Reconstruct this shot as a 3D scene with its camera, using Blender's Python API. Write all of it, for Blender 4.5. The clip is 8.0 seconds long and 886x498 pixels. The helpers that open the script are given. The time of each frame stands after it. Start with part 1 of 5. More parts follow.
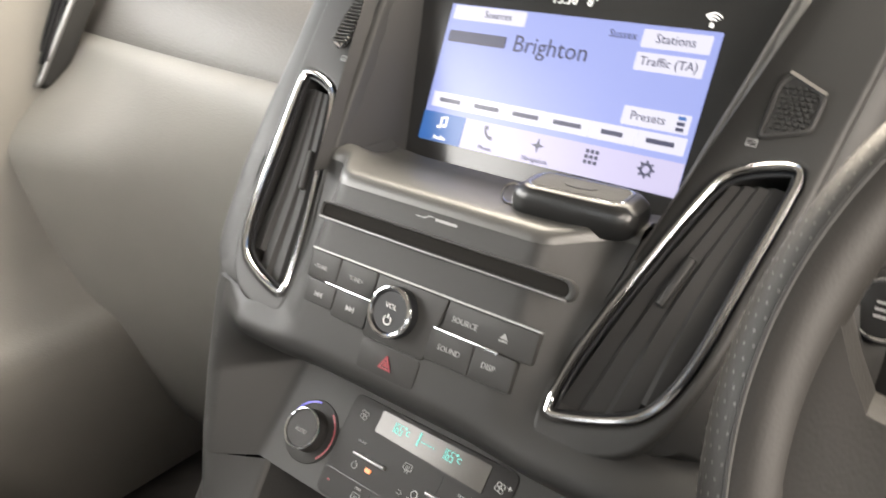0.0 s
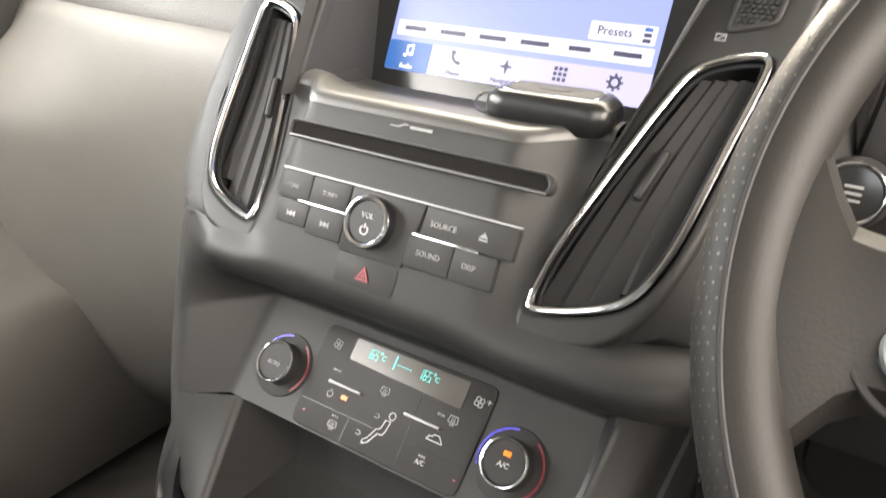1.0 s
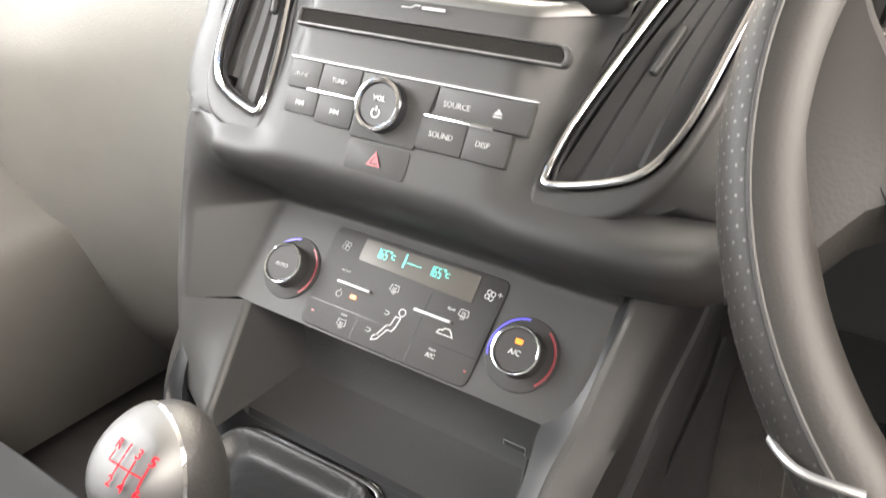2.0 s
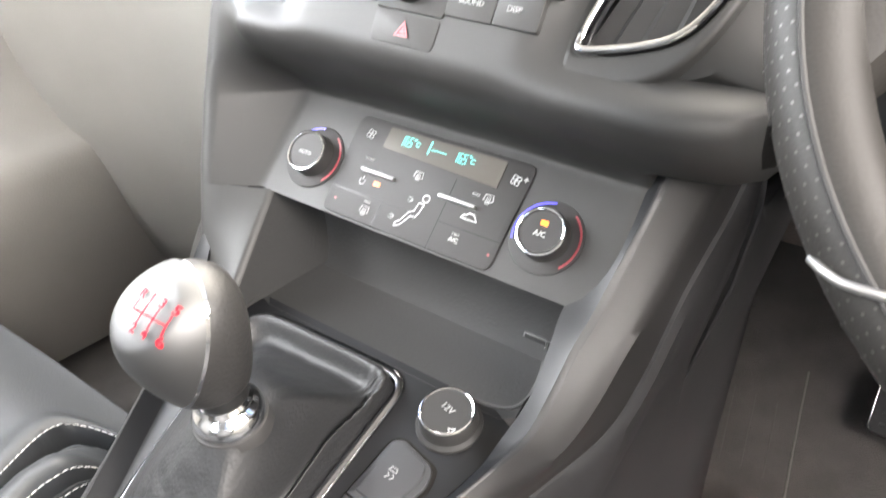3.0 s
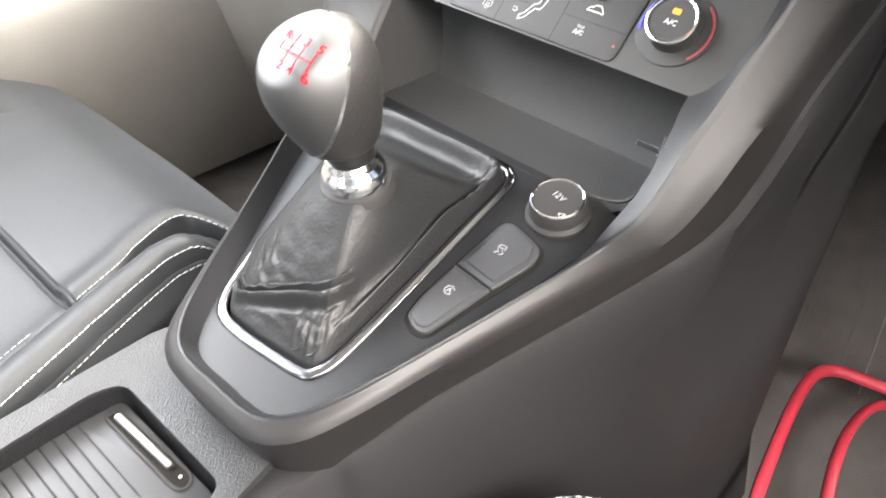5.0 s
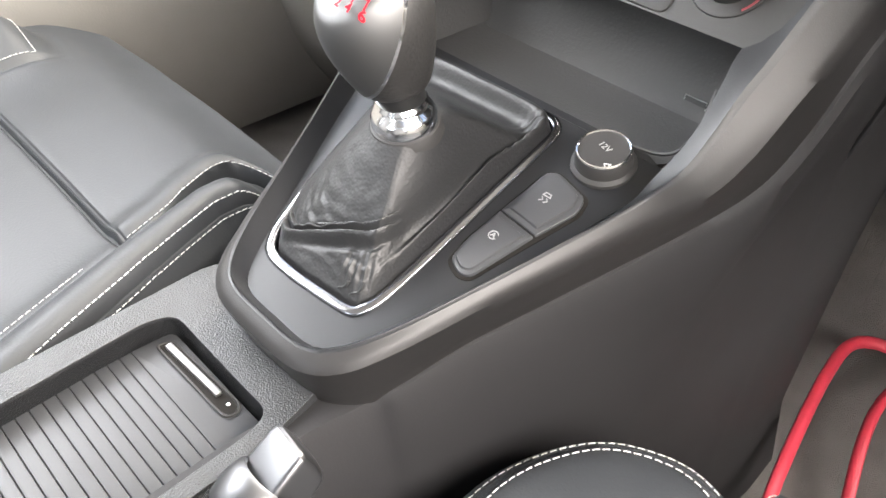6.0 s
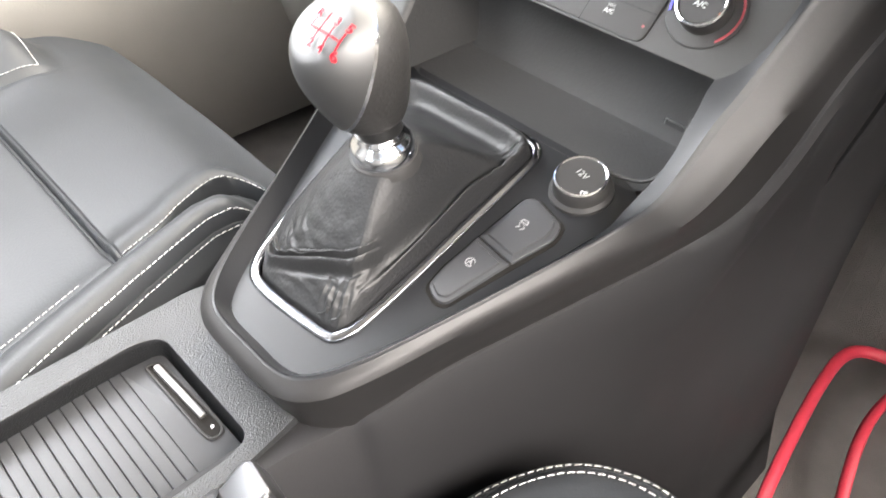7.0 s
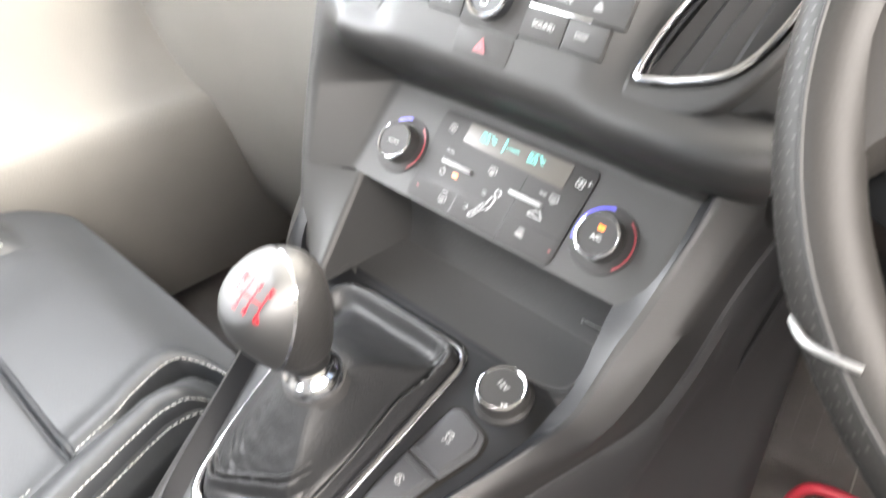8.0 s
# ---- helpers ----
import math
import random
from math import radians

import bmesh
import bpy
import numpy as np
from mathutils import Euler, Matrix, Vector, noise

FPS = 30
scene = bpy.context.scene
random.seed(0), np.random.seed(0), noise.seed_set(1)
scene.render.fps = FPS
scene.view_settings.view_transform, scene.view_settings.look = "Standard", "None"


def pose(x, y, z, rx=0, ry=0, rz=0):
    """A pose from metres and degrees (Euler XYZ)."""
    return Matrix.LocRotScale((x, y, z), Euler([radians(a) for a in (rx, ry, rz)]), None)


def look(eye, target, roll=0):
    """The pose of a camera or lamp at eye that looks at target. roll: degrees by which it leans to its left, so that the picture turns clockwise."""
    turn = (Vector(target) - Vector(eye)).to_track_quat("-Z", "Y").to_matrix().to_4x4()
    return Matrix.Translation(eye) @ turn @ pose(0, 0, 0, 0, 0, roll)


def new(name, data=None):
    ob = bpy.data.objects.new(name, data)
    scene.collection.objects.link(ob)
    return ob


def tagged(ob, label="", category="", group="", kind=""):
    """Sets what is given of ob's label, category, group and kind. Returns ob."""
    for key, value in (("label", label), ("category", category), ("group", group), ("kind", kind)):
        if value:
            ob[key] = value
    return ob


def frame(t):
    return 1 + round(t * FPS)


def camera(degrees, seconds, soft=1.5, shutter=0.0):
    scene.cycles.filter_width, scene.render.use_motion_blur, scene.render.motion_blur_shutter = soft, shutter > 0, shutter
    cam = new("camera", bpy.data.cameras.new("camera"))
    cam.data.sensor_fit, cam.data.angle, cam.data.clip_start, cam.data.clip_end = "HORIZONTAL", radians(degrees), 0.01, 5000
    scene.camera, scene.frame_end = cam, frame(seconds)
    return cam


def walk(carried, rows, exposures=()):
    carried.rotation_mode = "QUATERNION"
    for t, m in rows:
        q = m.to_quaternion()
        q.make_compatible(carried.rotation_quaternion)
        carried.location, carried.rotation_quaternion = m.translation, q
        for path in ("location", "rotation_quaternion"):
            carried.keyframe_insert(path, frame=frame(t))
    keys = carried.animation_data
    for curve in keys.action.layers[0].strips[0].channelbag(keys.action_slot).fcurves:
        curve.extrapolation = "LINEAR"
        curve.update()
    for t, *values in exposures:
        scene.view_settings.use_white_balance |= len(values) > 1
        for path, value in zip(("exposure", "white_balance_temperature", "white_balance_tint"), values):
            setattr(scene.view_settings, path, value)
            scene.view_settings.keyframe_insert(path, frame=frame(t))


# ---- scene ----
from mathutils.bvhtree import BVHTree

cam = camera(61.6, 8.0, shutter=0.5)
PATH = [
    (0, (0.2095, -0.081, 0.875), (-0.8835, 1.373, 0.043), 1.3),
    (0.3, (0.2035, -0.089, 0.862), (-0.8095, 1.418, 0.024), 0.9),
    (0.5, (0.2075, -0.094, 0.852), (-0.8045, 1.421, 0.028), 1.3),
    (1, (0.2095, -0.101, 0.835), (-0.7735, 1.426, -0.003), 1.5),
    (1.5, (0.2075, -0.113, 0.812), (-0.7515, 1.408, -0.064), 1.7),
    (1.7, (0.2085, -0.115, 0.806), (-0.7445, 1.401, -0.085), 1.7),
    (2.8, (0.2185, -0.128, 0.766), (-0.7415, 1.328, -0.214), 2.3),
    (3, (0.2175, -0.131, 0.759), (-0.7395, 1.306, -0.251), 2.6),
    (3.5, (0.2165, -0.143, 0.743), (-0.7445, 1.240, -0.336), 2.9),
    (4, (0.2185, -0.154, 0.730), (-0.7505, 1.169, -0.415), 3.4),
    (4.5, (0.2215, -0.162, 0.724), (-0.7655, 1.096, -0.478), 3.5),
    (5, (0.2275, -0.175, 0.717), (-0.7785, 1.018, -0.533), 3.3),
    (5.2, (0.2265, -0.181, 0.715), (-0.7705, 0.994, -0.559), 3.8),
    (6.3, (0.2315, -0.190, 0.711), (-0.7985, 0.889, -0.621), 3.2),
    (6.5, (0.2315, -0.189, 0.712), (-0.8005, 0.878, -0.629), 2.9),
    (7, (0.2385, -0.172, 0.731), (-0.7995, 0.892, -0.608), 2.7),
    (7.5, (0.2415, -0.159, 0.767), (-0.8185, 0.948, -0.518), 2.3),
    (8, (0.2435, -0.135, 0.806), (-0.8685, 1.061, -0.349), 1.2),
]
walk(cam, [(t, look(eye, target, roll)) for t, eye, target, roll in PATH], [(0, 1.15, 7000, 10), (1.0, 1.5, 7000, 10), (1.7, 1.97, 6900, 10), (3.0, 2.68, 6500, 10), (4.2, 2.82, 6500, 10), (6.5, 2.52, 6500, 10), (7.5, 2.7, 6500, 10), (8.0, 2.65, 6500, 10)])

# ---- light ----
world = bpy.data.worlds.new("world")
scene.world = world
world.use_nodes = True
wn = world.node_tree
bg = wn.nodes["Background"]
sky = wn.nodes.new("ShaderNodeTexSky")
sky.sky_type, sky.sun_disc = "NISHITA", False
sky.sun_elevation, sky.sun_rotation = radians(24), radians(-36)
wn.links.new(sky.outputs[0], bg.inputs[0])
bg.inputs[1].default_value = 0.15
sun = new("sun", bpy.data.lights.new("sun", "SUN"))
sun.data.energy, sun.data.angle, sun.data.color = 2.8, radians(0.6), (1.0, 0.9, 0.76)
sun.matrix_world = look((-3.0, 4.2, 2.95), (0, 0.1, 0.6))


def window_light(name, eye, target, sx, sy, power, colour):
    d = bpy.data.lights.new(name, "AREA")
    d.shape, d.size, d.size_y, d.energy, d.color = "RECTANGLE", sx, sy, power, colour
    ob = new(name, d)
    ob.matrix_world = look(eye, target)
    return ob


window_light("windscreen_daylight", (-0.1, 0.86, 1.40), (-0.03, 0.15, 0.66), 1.3, 0.55, 24, (1.0, 0.915, 0.78))
window_light("passenger_window_daylight", (-0.82, -0.10, 1.03), (-0.25, 0.3, 0.32), 1.1, 0.36, 9.5, (0.97, 0.975, 0.985))
window_light("driver_window_daylight", (0.82, 0.06, 1.03), (0.2, 0.30, 0.35), 1.0, 0.36, 14, (1.0, 0.92, 0.85))
window_light("rear_window_daylight", (0.0, -1.85, 1.15), (0, 0.0, 0.7), 1.0, 0.4, 4.5, (0.95, 0.97, 1.0))
for x in (-0.98, 0.98):
    window_light("rear_side_window_daylight", (x, -0.95, 1.02), (-0.45 * x, 0.35, 0.35), 0.75, 0.38, 2.6, (1.0, 0.97, 0.93))


# ---- materials ----
def base_mat(name, colour, rough, metal=0.0):
    m = bpy.data.materials.new(name)
    m.use_nodes = True
    b = m.node_tree.nodes["Principled BSDF"]
    b.inputs["Base Color"].default_value = (*colour, 1)
    b.inputs["Roughness"].default_value = rough
    b.inputs["Metallic"].default_value = metal
    return m, m.node_tree, b


def surface(name, colour, rough, metal=0.0, grain=900.0, bump=0.15, depth=0.0006, vary=0.25, wear=14.0, kind="noise", spec=0.5):
    """Two scales of variation: broad smudges in colour and gloss, and a fine relief."""
    m, nt, b = base_mat(name, colour, rough, metal)
    n = nt.nodes
    co = n.new("ShaderNodeTexCoord")
    broad = n.new("ShaderNodeTexNoise")
    broad.inputs["Scale"].default_value, broad.inputs["Detail"].default_value = wear, 5
    nt.links.new(co.outputs["Object"], broad.inputs["Vector"])
    ramp = n.new("ShaderNodeMix")
    ramp.data_type = "RGBA"
    ramp.inputs["A"].default_value = (*[c * (1 - vary) for c in colour], 1)
    ramp.inputs["B"].default_value = (*[min(1, c * (1 + vary)) for c in colour], 1)
    nt.links.new(broad.outputs["Fac"], ramp.inputs["Factor"])
    nt.links.new(ramp.outputs["Result"], b.inputs["Base Color"])
    rr = n.new("ShaderNodeMapRange")
    rr.inputs["To Min"].default_value, rr.inputs["To Max"].default_value = max(0.02, rough - 0.1), min(1, rough + 0.1)
    nt.links.new(broad.outputs["Fac"], rr.inputs["Value"])
    nt.links.new(rr.outputs["Result"], b.inputs["Roughness"])
    b.inputs["Specular IOR Level"].default_value = spec
    if bump > 0:
        if kind == "pebble":
            fine = n.new("ShaderNodeTexVoronoi")
            fine.feature = "SMOOTH_F1"
            out = fine.outputs["Distance"]
        else:
            fine = n.new("ShaderNodeTexNoise")
            fine.inputs["Detail"].default_value = 3
            out = fine.outputs["Fac"]
        fine.inputs["Scale"].default_value = grain
        nt.links.new(co.outputs["Object"], fine.inputs["Vector"])
        bp = n.new("ShaderNodeBump")
        bp.inputs["Strength"].default_value, bp.inputs["Distance"].default_value = bump, depth
        nt.links.new(out, bp.inputs["Height"])
        nt.links.new(bp.outputs["Normal"], b.inputs["Normal"])
    return m


def glow(name, colour, strength):
    m, nt, b = base_mat(name, (0.01, 0.01, 0.01), 0.3)
    b.inputs["Emission Color"].default_value = (*colour, 1)
    b.inputs["Emission Strength"].default_value = strength
    return m


PLASTIC = surface("charcoal_soft_plastic", (0.0098, 0.0103, 0.0116), 0.40, grain=1400, bump=0.12, vary=0.18, spec=0.28)
DARK = surface("black_satin_plastic", (0.022, 0.0213, 0.021), 0.58, grain=1400, bump=0.1, vary=0.2, spec=0.30)
GREY = surface("grey_painted_plastic", (0.025, 0.0247, 0.024), 0.54, grain=1200, bump=0.08, vary=0.12, spec=0.33)
# paler, glossier copy of GREY; daylight on the shelf is put into its colour
LIT_SHELF = surface("lit_shelf_plastic", (0.048, 0.047, 0.044), 0.40, grain=1200, bump=0.06, vary=0.12, spec=0.6)
GRAINED = surface("coarse_grained_plastic", (0.018, 0.0188, 0.020), 0.46, grain=1300, bump=0.6, depth=0.0007, vary=0.2, kind="pebble", spec=0.4)
GAITER_HIDE = surface("black_gaiter_hide", (0.0115, 0.0118, 0.0124), 0.50, grain=620, bump=0.34, vary=0.2, kind="pebble", spec=0.38)
LEATHER = surface("black_grained_leather", (0.011, 0.011, 0.0115), 0.46, grain=1050, bump=0.45, depth=0.0005, vary=0.3, kind="pebble", spec=0.32)
SEAT_LEATHER = surface("dark_smooth_leather", (0.021, 0.0230, 0.0256), 0.52, grain=700, bump=0.22, depth=0.0005, vary=0.2, kind="pebble", spec=0.36)
RIM_LEATHER = surface("perforated_rim_leather", (0.012, 0.011, 0.0098), 0.54, grain=900, bump=0.2, depth=0.0004, vary=0.25, kind="pebble", spec=0.28)
KEY_BLACK = surface("satin_black_key_shell", (0.009, 0.009, 0.009), 0.3, grain=1500, bump=0.05, vary=0.3)
PIANO = surface("gloss_black_bezel", (0.02, 0.02, 0.02), 0.16, bump=0, vary=0.3)
CHROME = surface("polished_chrome", (0.70, 0.70, 0.71), 0.14, metal=1.0, bump=0, vary=0.05)
SATIN = surface("satin_aluminium", (0.28, 0.278, 0.274), 0.52, metal=1.0, grain=2500, bump=0.04, vary=0.06)
BRIGHT_METAL = surface("dull_cast_metal", (0.11, 0.111, 0.116), 0.42, metal=1.0, grain=2500, bump=0.03, vary=0.08)
KNOB_METAL = surface("satin_knob_aluminium", (0.11, 0.11, 0.11), 0.58, metal=1.0, grain=2500, bump=0.04, vary=0.06)
STEEL = surface("dark_polished_steel", (0.25, 0.25, 0.265), 0.22, metal=1.0, bump=0, vary=0.1)
THREAD = surface("white_thread", (0.46, 0.455, 0.44), 0.7, bump=0, vary=0.08)
RED = surface("red_nylon_cord", (0.38, 0.022, 0.042), 0.6, grain=800, bump=0.4, vary=0.25, wear=60)
RED_MARK = surface("red_enamel", (0.36, 0.010, 0.018), 0.95, bump=0, vary=0.1, spec=0.08)
CARPET = surface("grey_carpet", (0.085, 0.078, 0.074), 0.95, grain=900, bump=1.0, depth=0.002, vary=0.4, wear=30)
CLOTH = surface("grey_headliner_cloth", (0.34, 0.33, 0.31), 0.9, grain=1500, bump=0.3, vary=0.08)
DASHSKIN = surface("soft_grained_dashboard_skin", (0.068, 0.063, 0.057), 0.55, grain=420, bump=0.4, depth=0.0010, vary=0.18, kind="pebble")
PRINT = surface("pale_grey_print", (0.42, 0.42, 0.42), 0.5, bump=0, vary=0.05)
DIMPRINT = surface("dim_grey_print", (0.25, 0.25, 0.25), 0.5, bump=0, vary=0.05)
UI_BLUE = glow("screen_blue", (0.23, 0.28, 0.60), 0.72)
UI_TILE = glow("screen_white_tile", (0.62, 0.63, 0.78), 0.62)
UI_BAR = glow("screen_lilac_bar", (0.5, 0.48, 0.72), 0.6)
UI_TAB = glow("screen_deep_blue_tab", (0.03, 0.13, 0.42), 0.6)
UI_INK = glow("screen_ink", (0.05, 0.055, 0.12), 0.5)
UI_WHITE = glow("screen_white_mark", (0.8, 0.8, 0.8), 1.0)
TEAL = glow("teal_segment", (0.10, 0.62, 0.56), 0.8)
AMBER = glow("amber_lamp", (1.0, 0.21, 0.015), 0.8)
BLUE_MARK = surface("blue_print", (0.08, 0.07, 0.6), 0.4, bump=0, vary=0.05)
REDPRINT = surface("dull_red_print", (0.22, 0.03, 0.04), 0.4, bump=0, vary=0.05)
# charcoal trim lightened to grey, so the colour carries the bright haze
HAZE_GREY = surface("haze_grey_plastic", (0.155, 0.148, 0.134), 0.6, grain=500, bump=0.3, vary=0.15, kind="pebble")
SWITCH = surface("light_charcoal_switch_plastic", (0.036, 0.037, 0.0395), 0.52, grain=1400, bump=0.1, vary=0.12, spec=0.28)
TUNNEL = surface("dark_smooth_tunnel_trim", (0.012, 0.0117, 0.0125), 0.66, grain=900, bump=0.15, vary=0.25, wear=9, spec=0.3)
# lighter than PLASTIC: the glow along the console's edge is put into the colour
LIT_PAD = surface("lit_console_pad", (0.0150, 0.0144, 0.0145), 0.44, grain=1300, bump=0.12, vary=0.15, spec=0.33)
# near-black that paints the shade of slots, gaps and recesses
SHADE_BLACK = surface("recess_shade_black", (0.008, 0.007, 0.006), 0.9, grain=900, bump=0.3, spec=0.2)
RUBBER = surface("black_rubber_mat", (0.02, 0.02, 0.02), 0.7, grain=500, bump=0.4, vary=0.3)
LCD = surface("smoked_lcd_window", (0.07, 0.065, 0.058), 0.2, bump=0, vary=0.15)


# ---- helpers ----
def plane(y, z, lean, x=0.0):
    """A frame on a sloping face: X to the car's right, Y up the face, Z out of it. lean: degrees back from upright."""
    a = radians(lean)
    m = Matrix(((1, 0, 0), (0, math.sin(a), -math.cos(a)), (0, math.cos(a), math.sin(a)))).to_4x4()
    return Matrix.Translation((x, y, z)) @ m


def thing(name, label, category, m=None, group="", kind=""):
    ob = new(name)
    ob.empty_display_size = 0.02
    if m is not None:
        ob.matrix_world = m
    return tagged(ob, label, category, group, kind)


def finish(name, bm, material, smooth=35):
    bmesh.ops.recalc_face_normals(bm, faces=bm.faces)
    me = bpy.data.meshes.new(name)
    bm.to_mesh(me)
    bm.free()
    me.materials.append(material)
    if smooth:
        me.shade_smooth()
        me.set_sharp_from_angle(angle=radians(smooth))
    return me


def part(name, bm, material, parent, label="", smooth=35, at=None):
    ob = new(name, finish(name, bm, material, smooth))
    ob.parent = parent
    if at is not None:
        ob.matrix_basis = at
    if label:
        ob["label"] = label
    return ob


def curve_pts(pts, n=8, closed=False):
    """A smooth run through a few points."""
    p = [Vector(q) for q in pts]
    out, k = [], len(p)
    for i in range(k if closed else k - 1):
        if closed:
            a, b, c, d = p[i - 1], p[i], p[(i + 1) % k], p[(i + 2) % k]
        else:
            a, b, c, d = p[max(i - 1, 0)], p[i], p[i + 1], p[min(i + 2, k - 1)]
        for j in range(n):
            t = j / n
            out.append(0.5 * ((2 * b) + (c - a) * t + (2 * a - 5 * b + 4 * c - d) * t * t + (3 * b - a - 3 * c + d) * t ** 3))
    if not closed:
        out.append(p[-1])
    return out


def round_poly(pts, r, n=5):
    """A closed outline with rounded corners; r may be one radius or one a corner."""
    p = [Vector((q[0], q[1], 0)) for q in pts]
    out = []
    for i, c in enumerate(p):
        rr = r[i] if isinstance(r, (list, tuple)) else r
        a, b = p[i - 1] - c, p[(i + 1) % len(p)] - c
        k = min(rr, a.length * 0.49, b.length * 0.49)
        s, e = c + a.normalized() * k, c + b.normalized() * k
        for j in range(n + 1):
            t = j / n
            out.append(s * (1 - t) ** 2 + c * 2 * t * (1 - t) + e * t * t)
    return [(v.x, v.y) for v in out]


def plate(outline, h0, h1, bevel=0.0, holes=(), seg=2):
    """A flat plate with thickness, from an outline in the face's frame, with holes through it."""
    bm = bmesh.new()
    edges = []
    for loop in (outline, *holes):
        vs = [bm.verts.new((q[0], q[1], h1)) for q in loop]
        edges += [bm.edges.new((vs[i], vs[(i + 1) % len(vs)])) for i in range(len(vs))]
    if holes:
        bmesh.ops.triangle_fill(bm, use_beauty=True, use_dissolve=False, edges=edges)
    else:
        bm.faces.new([e.verts[0] for e in edges])
    bmesh.ops.recalc_face_normals(bm, faces=bm.faces)
    if bm.faces and sum(f.normal.z for f in bm.faces) < 0:
        bmesh.ops.reverse_faces(bm, faces=bm.faces)
    top = list(bm.faces)
    res = bmesh.ops.extrude_face_region(bm, geom=top)
    low = [g for g in res["geom"] if isinstance(g, bmesh.types.BMVert)]
    for v in low:
        v.co.z = h0
    bmesh.ops.recalc_face_normals(bm, faces=bm.faces)
    if bevel:
        es = [e for e in bm.edges if len(e.link_faces) == 2 and abs(e.verts[0].co.z - h1) < 1e-7 and abs(e.verts[1].co.z - h1) < 1e-7
              and abs(e.link_faces[0].normal.z - e.link_faces[1].normal.z) > 0.5]
        bmesh.ops.bevel(bm, geom=es, offset=bevel, segments=seg, profile=0.5, affect="EDGES", clamp_overlap=True)
    return bm


def loft(rows, close_u=False, close_v=False, cap=False):
    bm = bmesh.new()
    g = [[bm.verts.new(q) for q in r] for r in rows]
    R, C = len(g), len(g[0])
    for i in range(R if close_v else R - 1):
        for j in range(C if close_u else C - 1):
            a, b, c, d = g[i][j], g[i][(j + 1) % C], g[(i + 1) % R][(j + 1) % C], g[(i + 1) % R][j]
            try:
                bm.faces.new((a, b, c, d))
            except ValueError:
                pass
    if cap:
        bm.faces.new(g[0])
        bm.faces.new(g[-1])
    return bm


def tube(path, r, closed=False, seg=10, flat=1.0):
    """A round bar along a run of points."""
    p = [Vector(q) for q in path]
    k, rows = len(p), []
    side = None
    for i in range(k):
        d = (p[(i + 1) % k] - p[i - 1]) if closed else (p[min(i + 1, k - 1)] - p[max(i - 1, 0)])
        d.normalize()
        if side is None:
            side = d.orthogonal().normalized()
        side = (side - d * side.dot(d)).normalized()
        up = d.cross(side)
        rr = r(i / max(1, k - 1)) if callable(r) else r
        rows.append([p[i] + side * math.cos(2 * math.pi * j / seg) * rr + up * math.sin(2 * math.pi * j / seg) * rr * flat for j in range(seg)])
    return loft(rows, close_u=True, close_v=closed, cap=not closed)


def revolve(profile, seg=40):
    """Turn (radius, height) about Z."""
    rows = [[(r * math.cos(2 * math.pi * j / seg), r * math.sin(2 * math.pi * j / seg), h) for j in range(seg)] for r, h in profile]
    return loft(rows, close_u=True, cap=True)


def box(cx, cy, cz, sx, sy, sz, bevel=0.0, seg=2):
    bm = bmesh.new()
    bmesh.ops.create_cube(bm, size=1, matrix=Matrix.Translation((cx, cy, cz)) @ Matrix.Diagonal((sx, sy, sz, 1)))
    if bevel:
        bmesh.ops.bevel(bm, geom=bm.edges[:], offset=bevel, segments=seg, profile=0.5, affect="EDGES", clamp_overlap=True)
    return bm


def words(text, size, x, y, h, depth=0.0002, bold=0.0, turn=0.0):
    """Lettering in the built-in font as a thin solid, centred on (x, y) of the face's frame."""
    c = bpy.data.curves.new("lettering", "FONT")
    c.body, c.size, c.extrude, c.offset, c.align_x, c.align_y, c.resolution_u = text, size, depth, bold, "CENTER", "CENTER", 2
    ob = bpy.data.objects.new("lettering", c)
    me = bpy.data.meshes.new_from_object(ob)
    bm = bmesh.new()
    bm.from_mesh(me)
    bpy.data.objects.remove(ob)
    bpy.data.curves.remove(c)
    bpy.data.meshes.remove(me)
    bmesh.ops.transform(bm, matrix=Matrix.Translation((x, y, h)) @ Matrix.Rotation(radians(turn), 4, "Z"), verts=bm.verts)
    return bm


def join(*bms):
    out = bms[0]
    for b in bms[1:]:
        me = bpy.data.meshes.new("join")
        b.to_mesh(me)
        b.free()
        out.from_mesh(me)
        bpy.data.meshes.remove(me)
    return out


def rect(x, y, w, h, r=0.0008):
    return round_poly([(x - w / 2, y - h / 2), (x + w / 2, y - h / 2), (x + w / 2, y + h / 2), (x - w / 2, y + h / 2)], r, 3)


def bar(x, y, w, h, z, r=0.0003, t=0.0003):
    return plate(rect(x, y, w, h, r), z, z + t)


def line(pts, w, h0, h1):
    """A raised stroke along a run of points in the face's frame."""
    bms = []
    for a, b in zip(pts, pts[1:]):
        a, b = Vector((*a, 0)), Vector((*b, 0))
        d = (b - a).normalized() * w / 2
        n = Vector((-d.y, d.x, 0))
        bms.append(plate([(q.x, q.y) for q in (a - d + n, a - d - n, b + d - n, b + d + n)], h0, h1))
    return join(*bms)


def arc(cx, cy, r, a0, a1, w, h0, h1, n=14):
    pts = [(radians(a0 + (a1 - a0) * i / n)) for i in range(n + 1)]
    return plate([(cx + (r + w / 2) * math.cos(a), cy + (r + w / 2) * math.sin(a)) for a in pts]
                 + [(cx + (r - w / 2) * math.cos(a), cy + (r - w / 2) * math.sin(a)) for a in reversed(pts)], h0, h1)


def smooth01(t):
    t = max(0.0, min(1.0, t))
    return t * t * (3 - 2 * t)


FACE = plane(0.162, 0.676, 40)       # vent arms
RADIO = plane(0.169, 0.705, 27)      # radio buttons
CLIMATE = plane(0.169, 0.575, 43)    # climate controls
